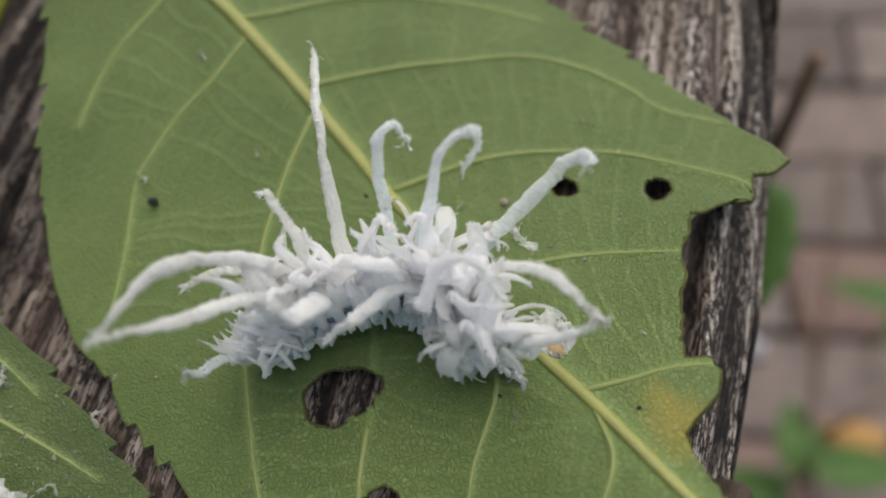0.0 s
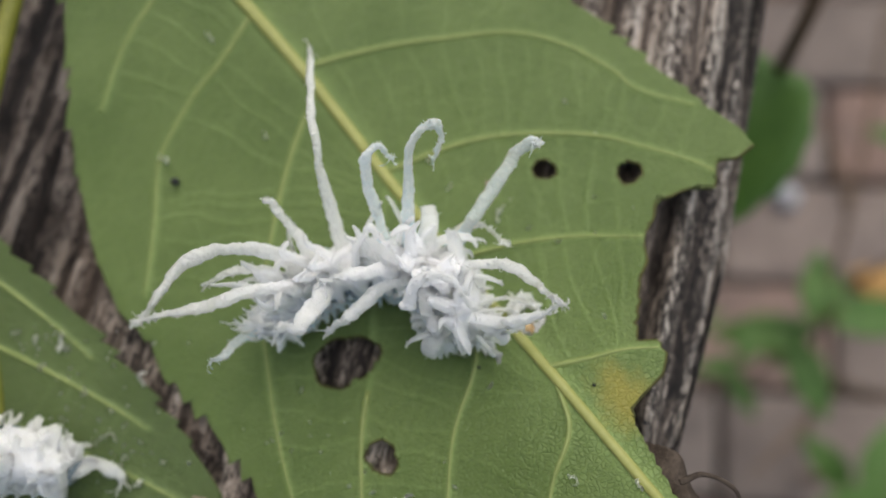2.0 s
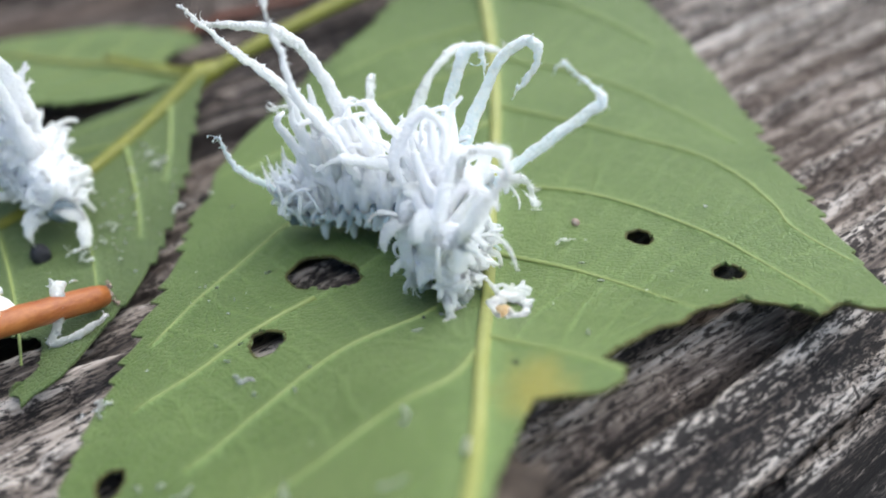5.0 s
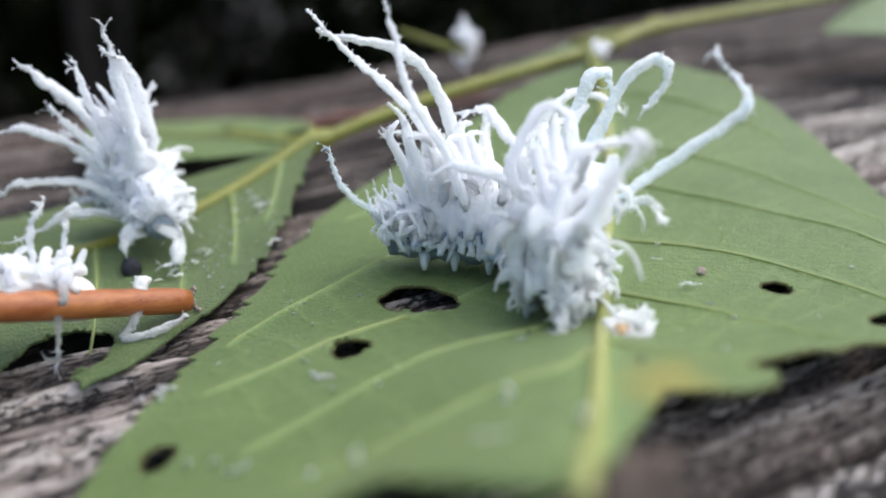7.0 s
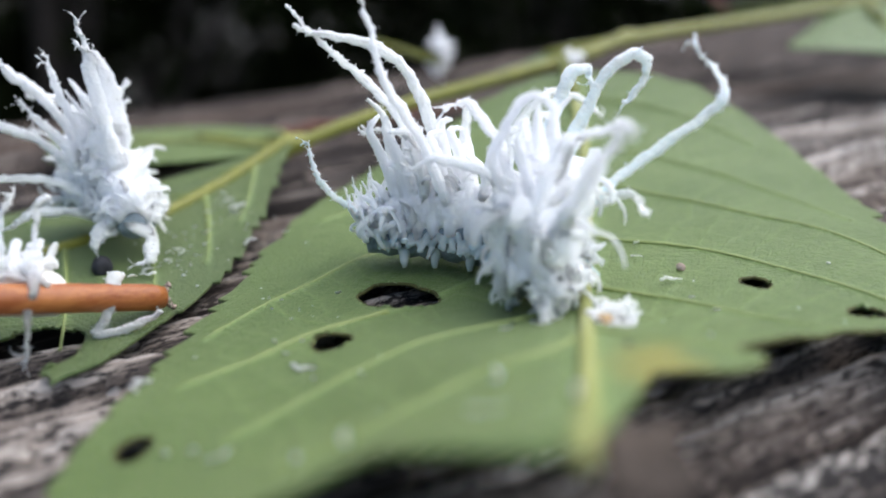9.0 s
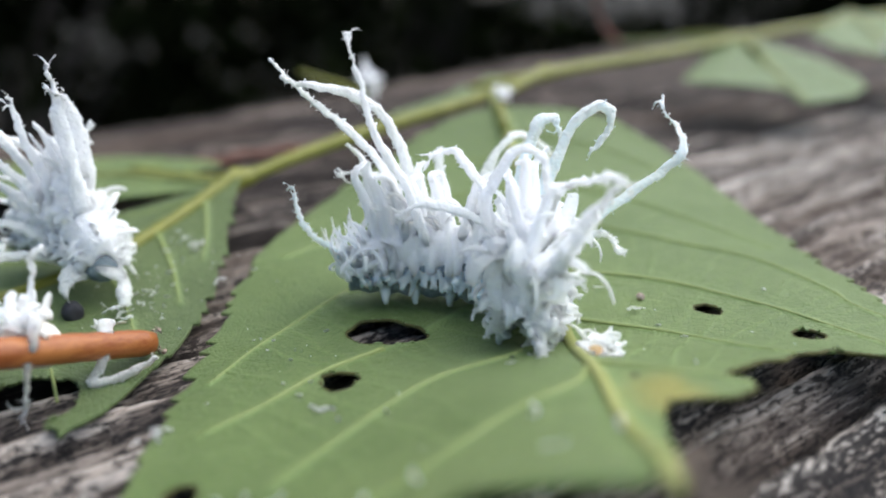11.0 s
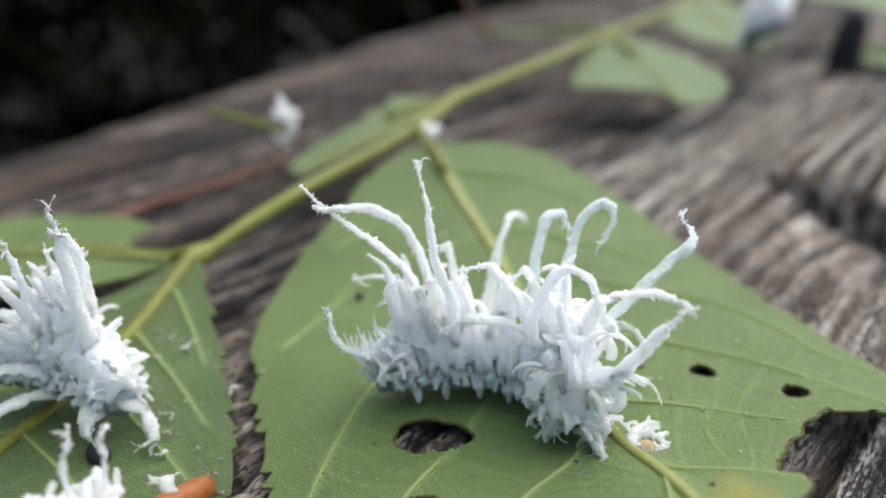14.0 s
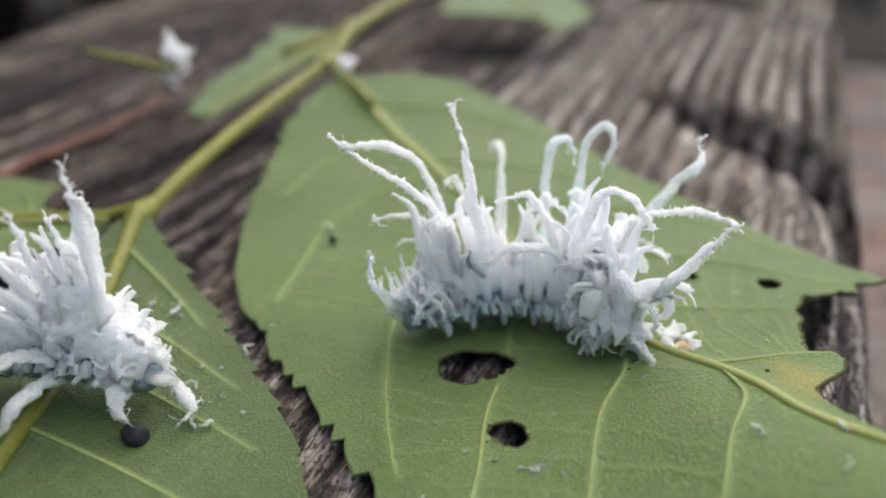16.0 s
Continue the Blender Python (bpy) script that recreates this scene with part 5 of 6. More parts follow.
def scrap(x, y, z, size, n=7, label="small scrap of white wax lying on the leaf", long=False):
    s = Soup()
    a0 = rnd(0, 6.28)
    p = np.array([0.0, 0.0, 0.1])
    for k in range(n + 5):
        a0 += rnd(-0.6, 0.6) if long else rnd(-1.6, 1.6)
        w = np.array([math.cos(a0), math.sin(a0), rnd(-0.1, 0.25)])
        q = curl_path(p + np.array([rnd(-0.2, 0.2), rnd(-0.2, 0.2), 0]) * size, w, size * rnd(0.35, 0.7), rnd(-1, 1.5), rnd(-2, 2), 5)
        q[:, 2] = np.clip(q[:, 2], 0.06, 0.5 * size + 0.1)
        s.tube(q, np.array([0.2, 0.24, 0.22, 0.18, 0.1]) * rnd(0.4, 0.8) * (0.3 + 0.45 * size), 6, 0.6, 0.2)
        if rnd(0, 1) < 0.7:
            p = q[2]
    ob = obj("wax_scrap", s.mesh("wax_scrap"), WAX)
    fuse(ob, max(0.035, 0.05 * size), 0.03 * size, 2.0)
    ob.location = (x * MM, y * MM, z * MM)
    tagged(ob, label, "wax scrap", "wax scraps")
    return ob


def on(fr, x, y):
    u, v = fr.uv(x, y)
    return float(fr.h(np.array(u), np.array(v)))


for x, y, sz, lg in ((4.1, -11.0, 1.0, False), (14.2, -0.9, 0.7, False), (20.3, -6.2, 0.6, True), (7.4, 12.3, 0.8, True), (3.0, 13.2, 0.5, True), (-21.2, 11.0, 0.9, True), (-18.9, 20.9, 0.6, True), (-5.6, -8.8, 0.3, False), (16.1, -7.0, 0.6, False), (9.4, -1.9, 0.35, True), (10.4, 21.5, 0.3, False), (13.3, 19.0, 0.25, False), (2.0, -18.0, 0.8, False), (-13.2, 14.6, 0.5, True), (12.0, 10.0, 0.25, False), (0.8, 14.8, 0.5, False), (8.2, -17.9, 0.5, False), (9.5, -16.8, 0.4, False), (10.4, -15.5, 0.6, True), (14.4, -14.1, 0.5, False), (16.5, -12.9, 0.7, True), (20.1, -8.9, 0.5, True), (0.3, -17.7, 0.8, False), (0.8, -18.6, 0.5, False)):
    scrap(x, y, on(BIG, x, y) + 0.1, sz, 7 if sz > 0.5 else 4, long=lg)
for x, y, sz, lg in ((-24.5, -5.2, 1.1, False), (-26.2, -5.6, 0.7, False), (-25.2, -7.3, 0.5, False), (-16.9, -7.2, 0.9, False), (-17.6, -11.8, 0.7, True), (-15.9, -13.6, 1.2, True), (-16.4, -12.7, 0.5, False), (-21.5, -8.3, 0.4, False), (-19.0, -9.3, 0.4, True), (-22.7, -10.1, 0.35, False), (-13.4, -12.2, 0.4, False), (-20.3, -5.6, 0.3, False), (-28.0, -5.2, 0.5, False)):
    scrap(x, y, on(END, x, y) + 0.1, sz, 8 if sz > 0.6 else 4, "small scrap of white wax lying on the end leaflet", long=lg)
def crumb_field(fr, spots, count, label):
    """Tiny flecks of wax strewn over a leaflet."""
    s = Soup()
    for _ in range(count):
        x, y, rx, ry = random.choice(spots)
        px_, py_ = random.gauss(x, rx), random.gauss(y, ry)
        z = float(fr.at(*fr.uv(px_, py_))[2]) + 0.08
        k = rnd(0.04, 0.15)
        p = curl_path((px_, py_, z), (rnd(-1, 1), rnd(-1, 1), 0.05), k * rnd(2, 5), rnd(-1, 1), 1, 4)
        p[:, 2] = np.maximum(p[:, 2], z - 0.03)
        s.tube(p, np.array([0.5, 1.0, 0.9, 0.4]) * k * 0.7, 5, 0.5, 0.3)
    ob = obj("wax_crumbs", s.mesh("wax_crumbs"), WAX)
    tagged(ob, label, "wax crumbs", kind="stuff")


crumb_field(END, [(-22, -9, 2.2, 2.2), (-17.5, -12.5, 1.6, 1.6), (-25, -5.5, 1.4, 1.0)], 85, "tiny crumbs of white wax strewn over the end leaflet")
crumb_field(BIG, [(-6, -8, 3.5, 3.0), (4, -10, 4.0, 3.0), (10, 10, 4.0, 4.0)], 34, "tiny crumbs of white wax strewn over the leaflet")
CURL = scrap(-10.2, -16.4, 3.2, 1.4, 9, "curl of white wax lying over the twig")
STRAND = ribbon(None, [(-9.6, -16.8, 3.9), (-7.9, -17.2, 3.3), (-7.4, -17.8, 2.2), (-7.2, -18.5, 1.5), (-7.1, -17.4, 1.4), (-7.0, -16.2, 1.5), (-6.9, -15.0, 1.9)], 0.42, 0.25, "wax_strand")
tagged(STRAND, "loose strand of white wax hanging from the twig", "wax strand")


def tuft(x, y, z, wide, tall, n):
    """A ragged standing tuft of wax."""
    s = Soup()
    for _ in range(n):
        b = np.array([rnd(-1, 1) * wide * 0.4, rnd(-1, 1) * wide * 0.4, rnd(-0.3, 0.5) * tall])
        w = np.array([rnd(-1, 1), rnd(-1, 1), rnd(-0.4, 1.2)])
        s.tube(curl_path(b, w, rnd(0.3, 0.6) * tall, rnd(-1, 1.5), rnd(-2, 2), 7), np.array([0.4, 0.5, 0.48, 0.4, 0.3, 0.22, 0.12]) * wide * 0.4, 6, 0.6, 0.15)
    ob = obj("wax_tuft", s.mesh("wax_tuft"), WAX)
    fuse(ob, 0.14, 0.1)
    ob.location = (x * MM, y * MM, z * MM)
    tagged(ob, "ragged tuft of white wax caught on a broken leaf stalk", "wax tuft", "wax scraps")


tuft(-51.8, 29.4, 9.6, 2.2, 5.0, 26)
tuft(-32.3, 35.6, 9.4, 2.2, 2.6, 18)


def red_stem():
    q = spline([(-61.7, 8.0, 1.0), (-61.8, 17, 1.3), (-62.4, 27, 1.0), (-63.8, 39.6, 0.9)], 40)
    q[:, 2] += 0.2 * np.sin(np.arange(40) * 0.7)
    ob = obj("dry_twig", Soup().tube(q, np.linspace(0.75, 0.4, 40), 9, 0.9, 0.06).mesh("dry_twig"), RED_STEM)
    tagged(ob, "thin reddish dry twig lying on the timber", "twig")


def pellet(x, y, z, r, label="black pellet of larva droppings", nm="frass_pellet"):
    bm = bmesh.new()
    bmesh.ops.create_icosphere(bm, subdivisions=3, radius=r * MM)
    for v in bm.verts:
        k = 1 + 0.16 * noise.noise(v.co * (900 / r)) + 0.06 * noise.noise(v.co * (2600 / r))
        v.co = Vector((max(-0.95, min(0.95, v.co.x / (r * MM) * 1.25)) * r * MM * k, v.co.y * k * 0.95, v.co.z * k))
    me = bpy.data.meshes.new(nm)
    bm.to_mesh(me)
    bm.free()
    me.polygons.foreach_set("use_smooth", [True] * len(me.polygons))
    ob = obj(nm, me, FRASS)
    ob.location = (x * MM, y * MM, (z + r * 0.8) * MM)
    tagged(ob, label, "pellet", "pellets")
    return ob


red_stem()
pellet(-18.2, -16.8, on(END, -18.2, -16.8) - 0.3, 0.74)
for x, y, r in ((-19.3, 9.1, 0.32), (8.3, -0.5, 0.14), (16.4, -0.2, 0.13), (20.0, -2.0, 0.12), (-4.0, 12.5, 0.12), (-8.8, -0.4, 0.1)):
    pellet(x, y, on(BIG, x, y), r, "tiny dark speck of droppings on the leaf")


def mite_egg():
    ob = pellet(5.9, 13.6, on(BIG, 5.9, 13.6), 0.26, "tiny brownish egg case stuck to the leaf", "egg_case")
    ob.data.materials[0] = TWIG_END
    tagged(ob, category="egg case")


mite_egg()


def dry_tip():
    """Brown, shrivelled leaf tissue hanging off the chewed side of the midrib."""
    ob = empty("dry_leaf_scrap")
    tagged(ob, "brown shrivelled leaf scrap curling over the timber's edge", "dry leaf")
    fr = BIG
    v, f = [], []
    n, m = 40, 14
    for i in range(n):
        k = i / (n - 1)
        u = 63.5 + 9 * k
        w = 2.4 * math.sin(0.4 + 2.4 * k) * (0.8 + 0.3 * math.sin(9 * k)) + 0.5
        for j in range(m):
            s = j / (m - 1)
            p = fr.at(np.array(u), np.array(1.6 + s * w)) + np.array([0, 0, -0.8 - 1.2 * s * s + 0.7 * math.sin(5 * s + 11 * k) * s + 0.3 * math.sin(23 * k + 3 * s)])
            v.append(p)
    for i in range(n - 1):
        for j in range(m - 1):
            a = i * m + j
            f.append((a, a + 1, a + m + 1, a + m))
    b = obj("crumpled_blade", mesh("crumpled_blade", v, f), DRY, ob)
    so = b.modifiers.new("thickness", "SOLIDIFY")
    so.thickness = 0.25 * MM
    a = BIG.at(np.array(67.0), np.array(3.0))
    q = spline([a, a + (1.5, 0.8, -0.2), a + (3.4, 0.3, -0.4), a + (4.2, -1.4, -1.2), a + (3.9, -2.8, -1.6)], 24)
    obj("curl", Soup().tube(q, np.interp(np.linspace(0, 1, 24), [0, 0.8, 0.9, 1], [0.2, 0.09, 0.15, 0.06]), 8, 0.6, 0.2).mesh("curl"), DRY, ob)


dry_tip()

# ---- the ground below ----
GZ = -740.0
EARTH = plain_material("dark_earth", (0.012, 0.011, 0.009), (0.05, 0.045, 0.036), 0.02, 0.95, 0.1, 0.8, dist=0.01)


def brick_material():
    m, nt, b = material("paving_brick", 0.9, 0.2)
    info = nt.nodes.new("ShaderNodeObjectInfo")
    tone = ramp(nt, info.outputs["Random"], [(0.0, (0.2, 0.165, 0.145)), (0.3, (0.27, 0.225, 0.195)), (0.55, (0.34, 0.29, 0.255)), (0.8, (0.3, 0.17, 0.125)), (1.0, (0.22, 0.195, 0.175))])
    vec = coords(nt, (1000, 1000, 1000))
    n1 = noise_tex(nt, vec, 0.03, 6, 0.65)
    n2 = noise_tex(nt, vec, 0.4, 5, 0.7)
    col = mix(nt, ramp(nt, n1, [(0.35, grey(0)), (0.7, grey(0.7))]), tone, (0.13, 0.105, 0.094))
    col = mix(nt, ramp(nt, n2, [(0.5, grey(0)), (0.75, grey(0.4))]), col, (0.3, 0.26, 0.24))
    nt.links.new(col, b.inputs["Base Color"])
    bump(nt, b, n2, 0.5, 0.001)
    return m


BRICK = brick_material()
WEED = plain_material("weed_leaf", (0.045, 0.12, 0.014), (0.085, 0.18, 0.028), 0.05, 0.5, 0.4, 0.3)
WEED_STEM = plain_material("weed_stem", (0.13, 0.09, 0.055), (0.24, 0.16, 0.1), 0.08, 0.7)
FALLEN = plain_material("fallen_leaf", (0.45, 0.24, 0.07), (0.6, 0.36, 0.13), 0.06, 0.7)
STONE = plain_material("pebble", (0.45, 0.45, 0.46), (0.62, 0.62, 0.64), 0.1, 0.7)
# shrub leaves and branches with deep shade put into their near-black colour
HEDGE_SHADED = plain_material("hedge_leaf", (0.003, 0.005, 0.002), (0.01, 0.013, 0.005), 0.01, 1.0, 0.0, 0.2)
HEDGE_WOOD_SHADED = plain_material("hedge_branch", (0.012, 0.01, 0.008), (0.03, 0.025, 0.02), 0.02, 0.9)


def ground():
    v, f = [], []
    n = 40
    ext = 60000.0
    co = np.sign(np.linspace(-1, 1, n)) * np.abs(np.linspace(-1, 1, n)) ** 4 * ext
    for y in co:
        for x in co:
            v.append((x, y, GZ - 14 + 4 * math.sin(x * 0.004) * math.cos(y * 0.003)))
    for j in range(n - 1):
        for i in range(n - 1):
            a = j * n + i
            f.append((a, a + 1, a + n + 1, a + n))
    ob = obj("ground", mesh("ground", v, f), EARTH)
    tagged(ob, "dark bare earth under and around the paving", "ground", kind="structure")


ground()


def weed(x, y, height, leaves, lean=(0, 0), label="green weed growing from the paving joints"):
    top = empty("weed", x, y, GZ)
    tagged(top, label, "weed", "weeds")
    q = spline([(0, 0, -8), (lean[0] * 0.3, lean[1] * 0.3, height * 0.5), (lean[0], lean[1], height)], 20)
    obj("stem", Soup().tube(q, np.linspace(3.2, 1.4, 20), 8).mesh("stem"), WEED_STEM, top)
    for (k, ang, ln, wd, tilt) in leaves:
        ln = ln * 0.75
        p0 = q[int(k * 19)]
        n, m = 16, 9
        v, f = [], []
        ca, sa = math.cos(radians(ang)), math.sin(radians(ang))
        for i in range(n):
            s = i / (n - 1)
            w = 0.62 * wd * math.sin(math.pi * min(1, 0.08 + 0.92 * s) ** 0.8) + 0.4 + 0.8 * (i % 2)
            for j in range(m):
                t = 2 * j / (m - 1) - 1
                a, b = ln * s, t * w
                z = ln * s * math.tan(radians(tilt)) - 0.12 * ln * s * s + abs(t) * w * 0.18
                v.append((p0[0] + a * ca - b * sa, p0[1] + a * sa + b * ca, p0[2] + z))
        for i in range(n - 1):
            for j in range(m - 1):
                a = i * m + j
                f.append((a, a + 1, a + m + 1, a + m))
        me = mesh("leaf", v, f)
        ob = obj("leaf", me, WEED, top)
        so = ob.modifiers.new("thickness", "SOLIDIFY")
        so.thickness = 0.4 * MM


# tall weed beside the rail, and lower ones in the joints
weed(56, 83, 690, [(0.97, 245, 56, 20, -20), (0.55, 20, 50, 11, 5), (0.4, 250, 50, 11, 5)], (-14, -6), "tall green weed with broad leaves beside the timber rail")
weed(165, 110, 260, [(0.95, 10, 90, 22, 0), (0.9, 100, 70, 24, 5), (0.8, 190, 90, 22, -5), (0.7, 300, 80, 22, 0), (0.5, 60, 70, 20, 10)], (10, 25))
weed(235, 40, 170, [(0.95, 200, 80, 24, 5), (0.9, 320, 90, 26, 0), (0.8, 80, 80, 24, 5), (0.6, 140, 70, 20, 10)], (20, -15))
weed(300, 330, 120, [(0.95, 170, 90, 20, 0), (0.9, 20, 80, 20, 5), (0.8, 260, 60, 16, 5)], (-10, 0))
weed(180, -80, 200, [(0.95, 60, 90, 26, 5), (0.9, 160, 80, 24, 5), (0.8, 280, 80, 24, 0)], (15, 20))
weed(90, -30, 260, [(0.95, 30, 70, 20, 0), (0.85, 200, 60, 18, 0), (0.7, 300, 60, 18, 5)], (15, -10))

weed(138, 93, 215, [(0.98, 80, 55, 12, 0), (0.9, 200, 45, 11, 0), (0.7, 310, 50, 12, -5)], (-8, 6))


def bare_shoot():
    """Dry branching stalk rising from the paving."""
    top = empty("dry_shoot")
    tagged(top, "thin reddish-brown dry shoot standing in the paving", "shoot")
    main = spline([(238, 60, GZ - 10), (205, 90, -630), (178, 150, -520), (172, 230, -460), (170, 330, -430)], 40)
    obj("stem", Soup().tube(main, np.linspace(3.0, 1.4, 40), 8, 1, 0.1).mesh("stem"), WEED_STEM, top)
    for i, off in ((8, (-50, -60, 40)), (13, (45, -20, 70)), (20, (50, 40, 40)), (26, (-35, 60, 20))):
        q = spline([main[i], main[i] + np.array(off) * 0.5 + (0, 0, 8), main[i] + np.array(off)], 14)
        obj("branch", Soup().tube(q, np.linspace(3, 1, 14), 7, 1, 0.1).mesh("branch"), WEED_STEM, top)


bare_shoot()


def ground_bits():
    def flat_leaf(x, y, r, mat, name, label, cat):
        s = []
        f = []
        n = 18
        for k in range(n):
            a = 2 * math.pi * k / n
            rr = r * (0.75 + 0.25 * math.cos(a * 2)) * (1 + 0.1 * math.sin(5 * a))
            s.append((rr * math.cos(a), rr * math.sin(a), 3 + 3 * math.sin(2 * a)))
        s.append((0, 0, 5))
        for k in range(n):
            f.append((k, (k + 1) % n, n))
        ob = obj(name, mesh(name, s, f), mat)
        so = ob.modifiers.new("thickness", "SOLIDIFY")
        so.thickness = 0.8 * MM
        ob.location = (x * MM, y * MM, GZ * MM)
        tagged(ob, label, cat)
    flat_leaf(288, 236, 30, FALLEN, "fallen_leaf", "fallen orange leaf lying on the paving", "leaf")
    ob = pellet(188, 306, GZ, 12, "pale grey pebble on the paving", "pebble")
    ob.data.materials[0] = STONE
    tagged(ob, category="pebble")


ground_bits()


def leaf_cloud(top, name, boxes, count, size, mat):
    """Many small leaves through some boxes, as one mesh."""
    rng = np.random.RandomState(7)
    v, f = [], []
    for k in range(count):
        x0, x1, y0, y1, z0, z1 = boxes[k % len(boxes)]
        c = np.array([rng.uniform(x0, x1), rng.uniform(y0, y1), z0 + (z1 - z0) * rng.rand() ** 0.8])
        a = rng.randn(3)
        a /= np.linalg.norm(a)
        b = np.cross(a, rng.randn(3))
        b /= np.linalg.norm(b)
        s = size * rng.uniform(0.6, 1.4)
        i = len(v)
        v += [c - a * s, c + b * s * 0.45 + np.cross(a, b) * s * 0.1, c + a * s, c - b * s * 0.45 + np.cross(a, b) * s * 0.1]
        f += [(i, i + 1, i + 2, i + 3)]
    ob = obj(name, mesh(name, v, f, False), mat, top)
    return ob


def hedge(x, y, label, seed):
    top = empty("shrub", x, y, GZ)
    tagged(top, label, "shrub", "shrubs behind the rail")
    rng = np.random.RandomState(seed)
    s = Soup()
    for k in range(14):
        a = rng.uniform(0, 6.28)
        e = np.array([math.cos(a) * rng.uniform(150, 500), math.sin(a) * rng.uniform(150, 500), rng.uniform(700, 1900)])
        s.tube(spline([(0, 0, -20), e * (0.3, 0.3, 0.5), e], 10), np.linspace(16, 3, 10), 6)
    obj("branch_mass", s.mesh("branch_mass"), HEDGE_WOOD_SHADED, top)
    boxes = []
    for k in range(26):
        c = np.array([rng.uniform(-420, 420), rng.uniform(-560, 560), rng.uniform(60, 1750)])
        r = rng.uniform(110, 240)
        boxes.append((c[0] - r, c[0] + r, c[1] - r, c[1] + r, c[2] - r * 0.7, c[2] + r * 0.7))
    ob = leaf_cloud(top, "foliage", boxes, 9000, 22, HEDGE_SHADED)
    tagged(ob, kind="stuff")


k = 0
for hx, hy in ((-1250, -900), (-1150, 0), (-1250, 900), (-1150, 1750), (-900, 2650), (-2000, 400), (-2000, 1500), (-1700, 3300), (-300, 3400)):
    hedge(hx, hy, "near-black shrub behind the timber, deep shade put into its colour", 40 + k)
    k += 1


# ---- paving, brick by brick ----
def paving():
    top = empty("pavement")
    tagged(top, "worn pinkish-grey brick paving with dark open joints", "paving", kind="structure")
    L, Wd, Hh, gap = 208.0, 101.0, 50.0, 6.0
    bm = bmesh.new()
    bmesh.ops.create_cube(bm, size=1.0)
    for v in bm.verts:
        v.co = Vector((v.co.x * L * MM, v.co.y * Wd * MM, v.co.z * Hh * MM))
    bmesh.ops.bevel(bm, geom=bm.edges[:], offset=5 * MM, segments=1, affect="EDGES")
    me = bpy.data.meshes.new("brick")
    bm.to_mesh(me)
    bm.free()
    me.materials.append(BRICK)
    turn = radians(8)
    count = 0
    for r in range(-7, 29):
        for c in range(-1, 7):
            x = 60 + c * (L + gap) + (0.5 * (L + gap) if r % 2 else 0)
            y = 30 + r * (Wd + gap)
            px, py = x * math.cos(turn) - y * math.sin(turn), x * math.sin(turn) + y * math.cos(turn)
            ob = new("brick", me)
            ob.parent = top
            ob.location = (px * MM, py * MM, (GZ - Hh / 2 + rnd(-3, 2)) * MM)
            ob.rotation_euler = (radians(rnd(-0.8, 0.8)), radians(rnd(-0.8, 0.8)), turn + radians(rnd(-0.8, 0.8)))
            count += 1


paving()


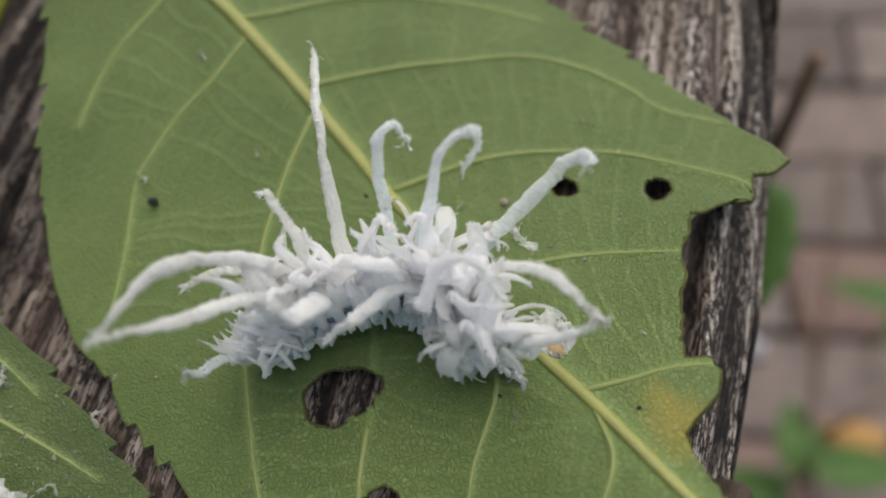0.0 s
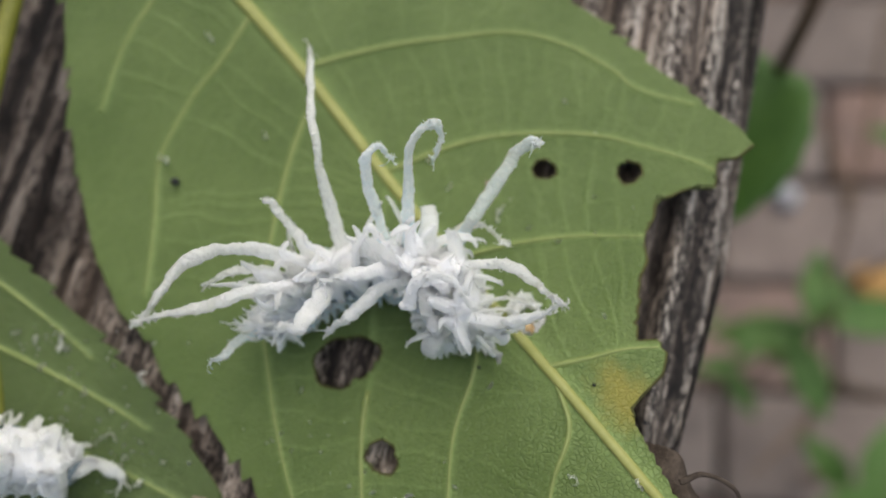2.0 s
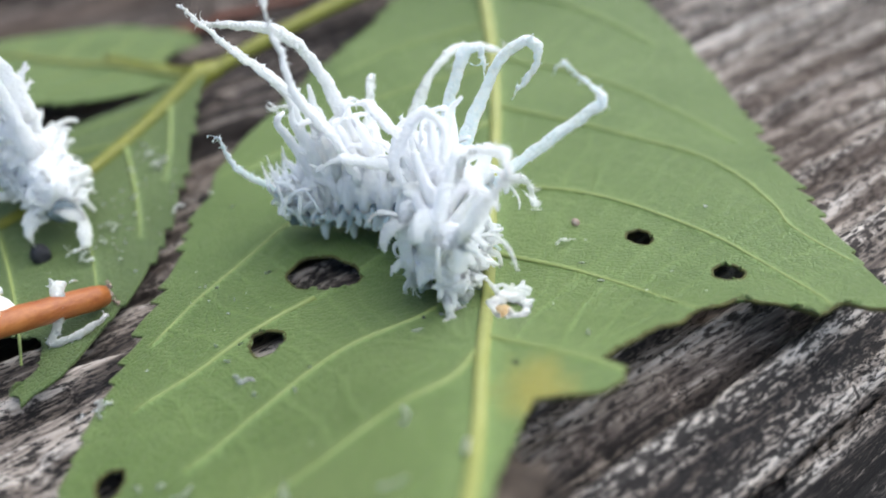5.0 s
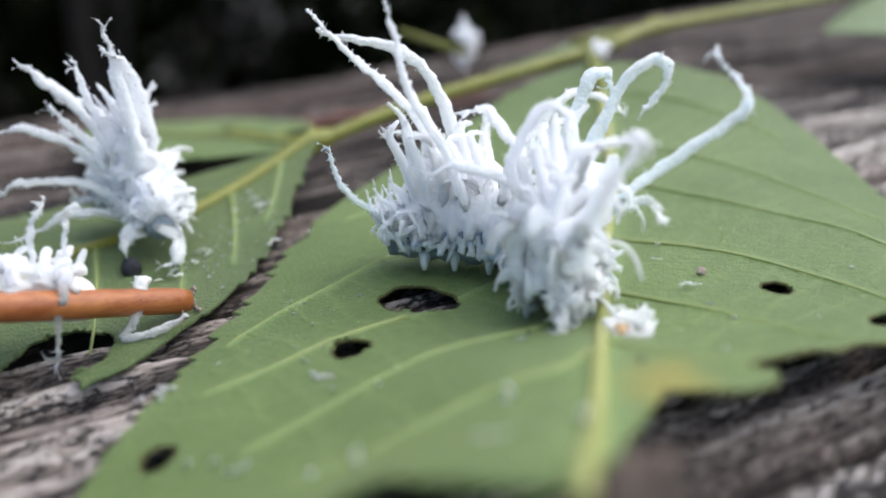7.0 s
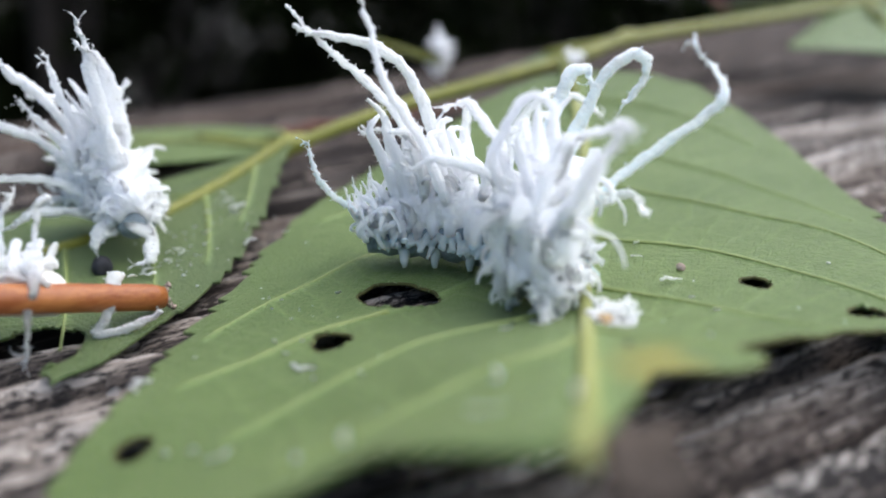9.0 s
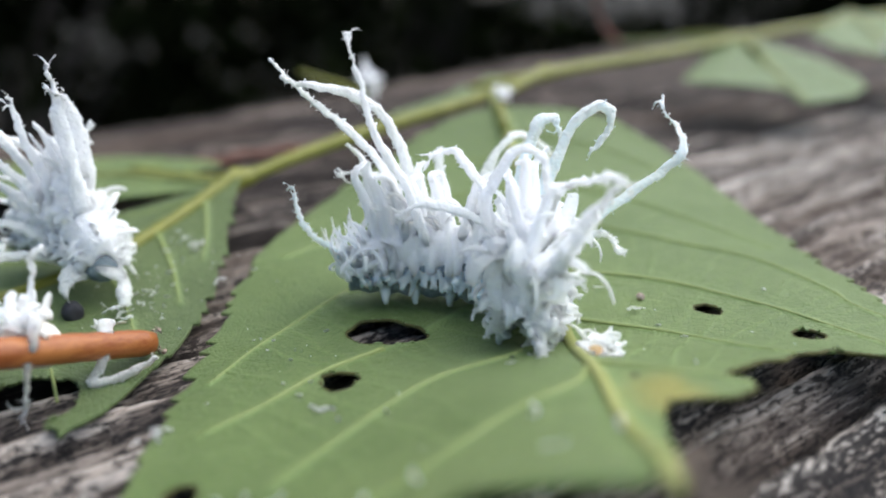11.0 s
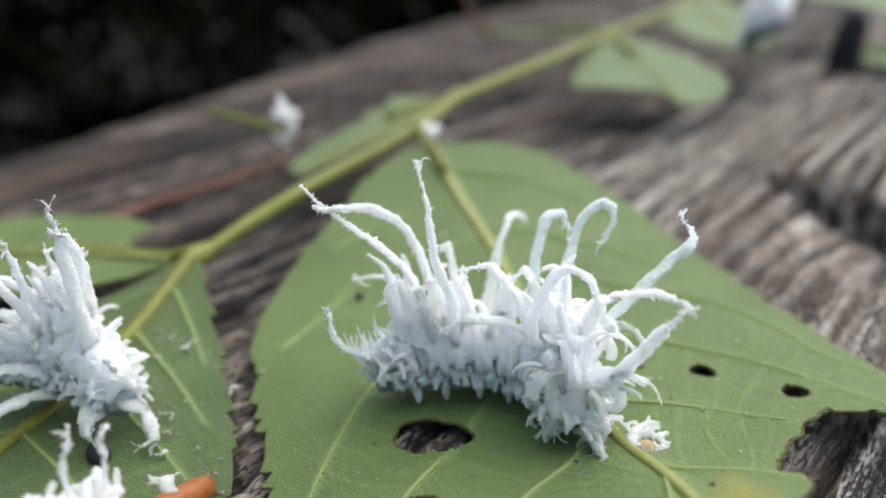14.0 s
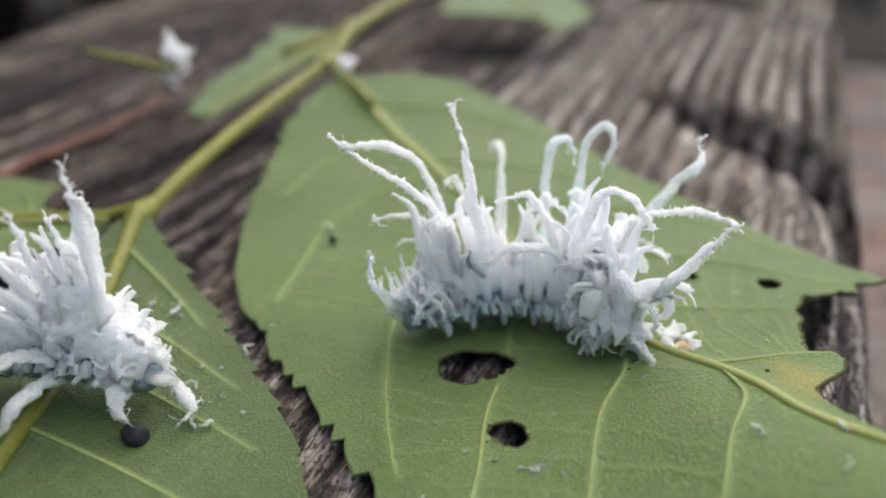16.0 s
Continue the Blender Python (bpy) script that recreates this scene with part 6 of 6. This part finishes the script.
def motions():
    """The breeze in the longest wax strands, and the twig being pulled away."""
    sway("a", [(0, 6.6, 0.2, 3.1), (1, 1.5, 1.1, 1.2), (2, -2, 2.7, 0.3), (3.5, 0.2, 5, 2.5), (5, -0.9, 0.8, 0), (7.5, -0.5, 2.4, 1), (11, -0.5, -1.5, -1), (12.5, 1.2, -0.3, 0.4), (14.5, -0.4, 1.6, 0.6), (16, 1.6, -1.7, -0.1)])
    sway("b", [(0, 13.5, 2.6, -8), (0.5, 6, 1, -3), (1, 3, 0.5, -1), (3, 0, 0, 0), (5, 3, 5, -10), (7.5, 2, 4, -2), (12.5, 3, 5, 8), (16, -2, -4, 8)])
    sway("c", [(0, 2, 3, 1), (5, -0.2, 5, 2), (7.5, 0.5, 0, 0), (11, 1.5, -2.8, -1), (12.5, 2.6, -1.5, -0.6), (13.5, -1.6, 1.3, 0.5), (14.5, -4.3, 1.5, 0.6), (16, 1.4, -1.3, -0.5)])
    sway("f", [(0, 13.5, 5.5, -7.2), (0.3, 6, 2, -3), (1, -3.4, 0.8, 0.2), (1.5, -1.1, -1.3, 1.2), (2.5, -5, 0, 1.2), (5, -2, -1, 1), (13.5, 1.4, -0.4, 0), (14.5, -0.9, -4, 3), (16, 0, -2.8, 2.1)])
    sway("g", [(0, 6, 10.1, -8.2), (0.5, 0, 7, -3), (1, -9, 3.4, 3), (1.5, -3.6, 6.5, -1.6), (2, -10, 6.8, 1.9), (2.5, -7.6, 8.7, -0.9), (3.5, -12, 2, 5), (5, 6, 1.8, -9), (7.5, 1.2, -0.4, -0.5), (11, -7, -8, 2), (12.5, -13, -2.7, 5), (13.5, -3.1, 5.3, -1.6), (14.5, -1.3, -5, 9), (16, -3.8, 4.3, 2.5)])
    sway("h", [(0, 3.8, 1.7, -4.8), (1, 0.5, 1.4, -0.5), (2, -2.2, 1.6, 3.1), (2.5, -1, 1.2, 1.5), (5, 0, 0, 0), (11, 1, 0, -1), (12.5, 2, 2, -2), (13.5, -0.9, -0.1, 1.2), (14.5, -1.4, -2.6, 1.5), (16, 2.6, -1.4, -3.5)])
    sway("i", [(0, 4.2, 1.7, -3), (1, 0, 1.9, 0), (2, -3.6, 2.4, 2.6), (2.5, -2, 1.9, 1.5), (5, 0, 0, 0), (11, 2.2, -0.3, -1.6), (12.5, 3.4, 3.3, -2.5), (13.5, -2.9, 0.1, 2.1), (14.5, -4.3, -2, 3.1), (16, 1.4, -0.9, -1)])
    gone = ((0.0, 0, 0, 0), (12.5, 0, 0, 0), (14.35, -0.2, -0.3, 0), (14.55, 26, -58, 6), (14.8, 45, -150, 12), (16.0, 60, -260, 16))
    for ob in (TWIG_THING, SMALL_LARVA, CURL, STRAND):
        home = ob.location.copy()
        walk(ob, [(t, pose(home.x + x * MM, home.y + y * MM, home.z + z * MM)) for t, x, y, z in gone])


def sway(name, rows):
    ob = FIL[name]
    x, y, z = ob.location
    walk(ob, [(t, pose(x, y, z, rx, ry, rz)) for t, rx, ry, rz in rows])


motions()
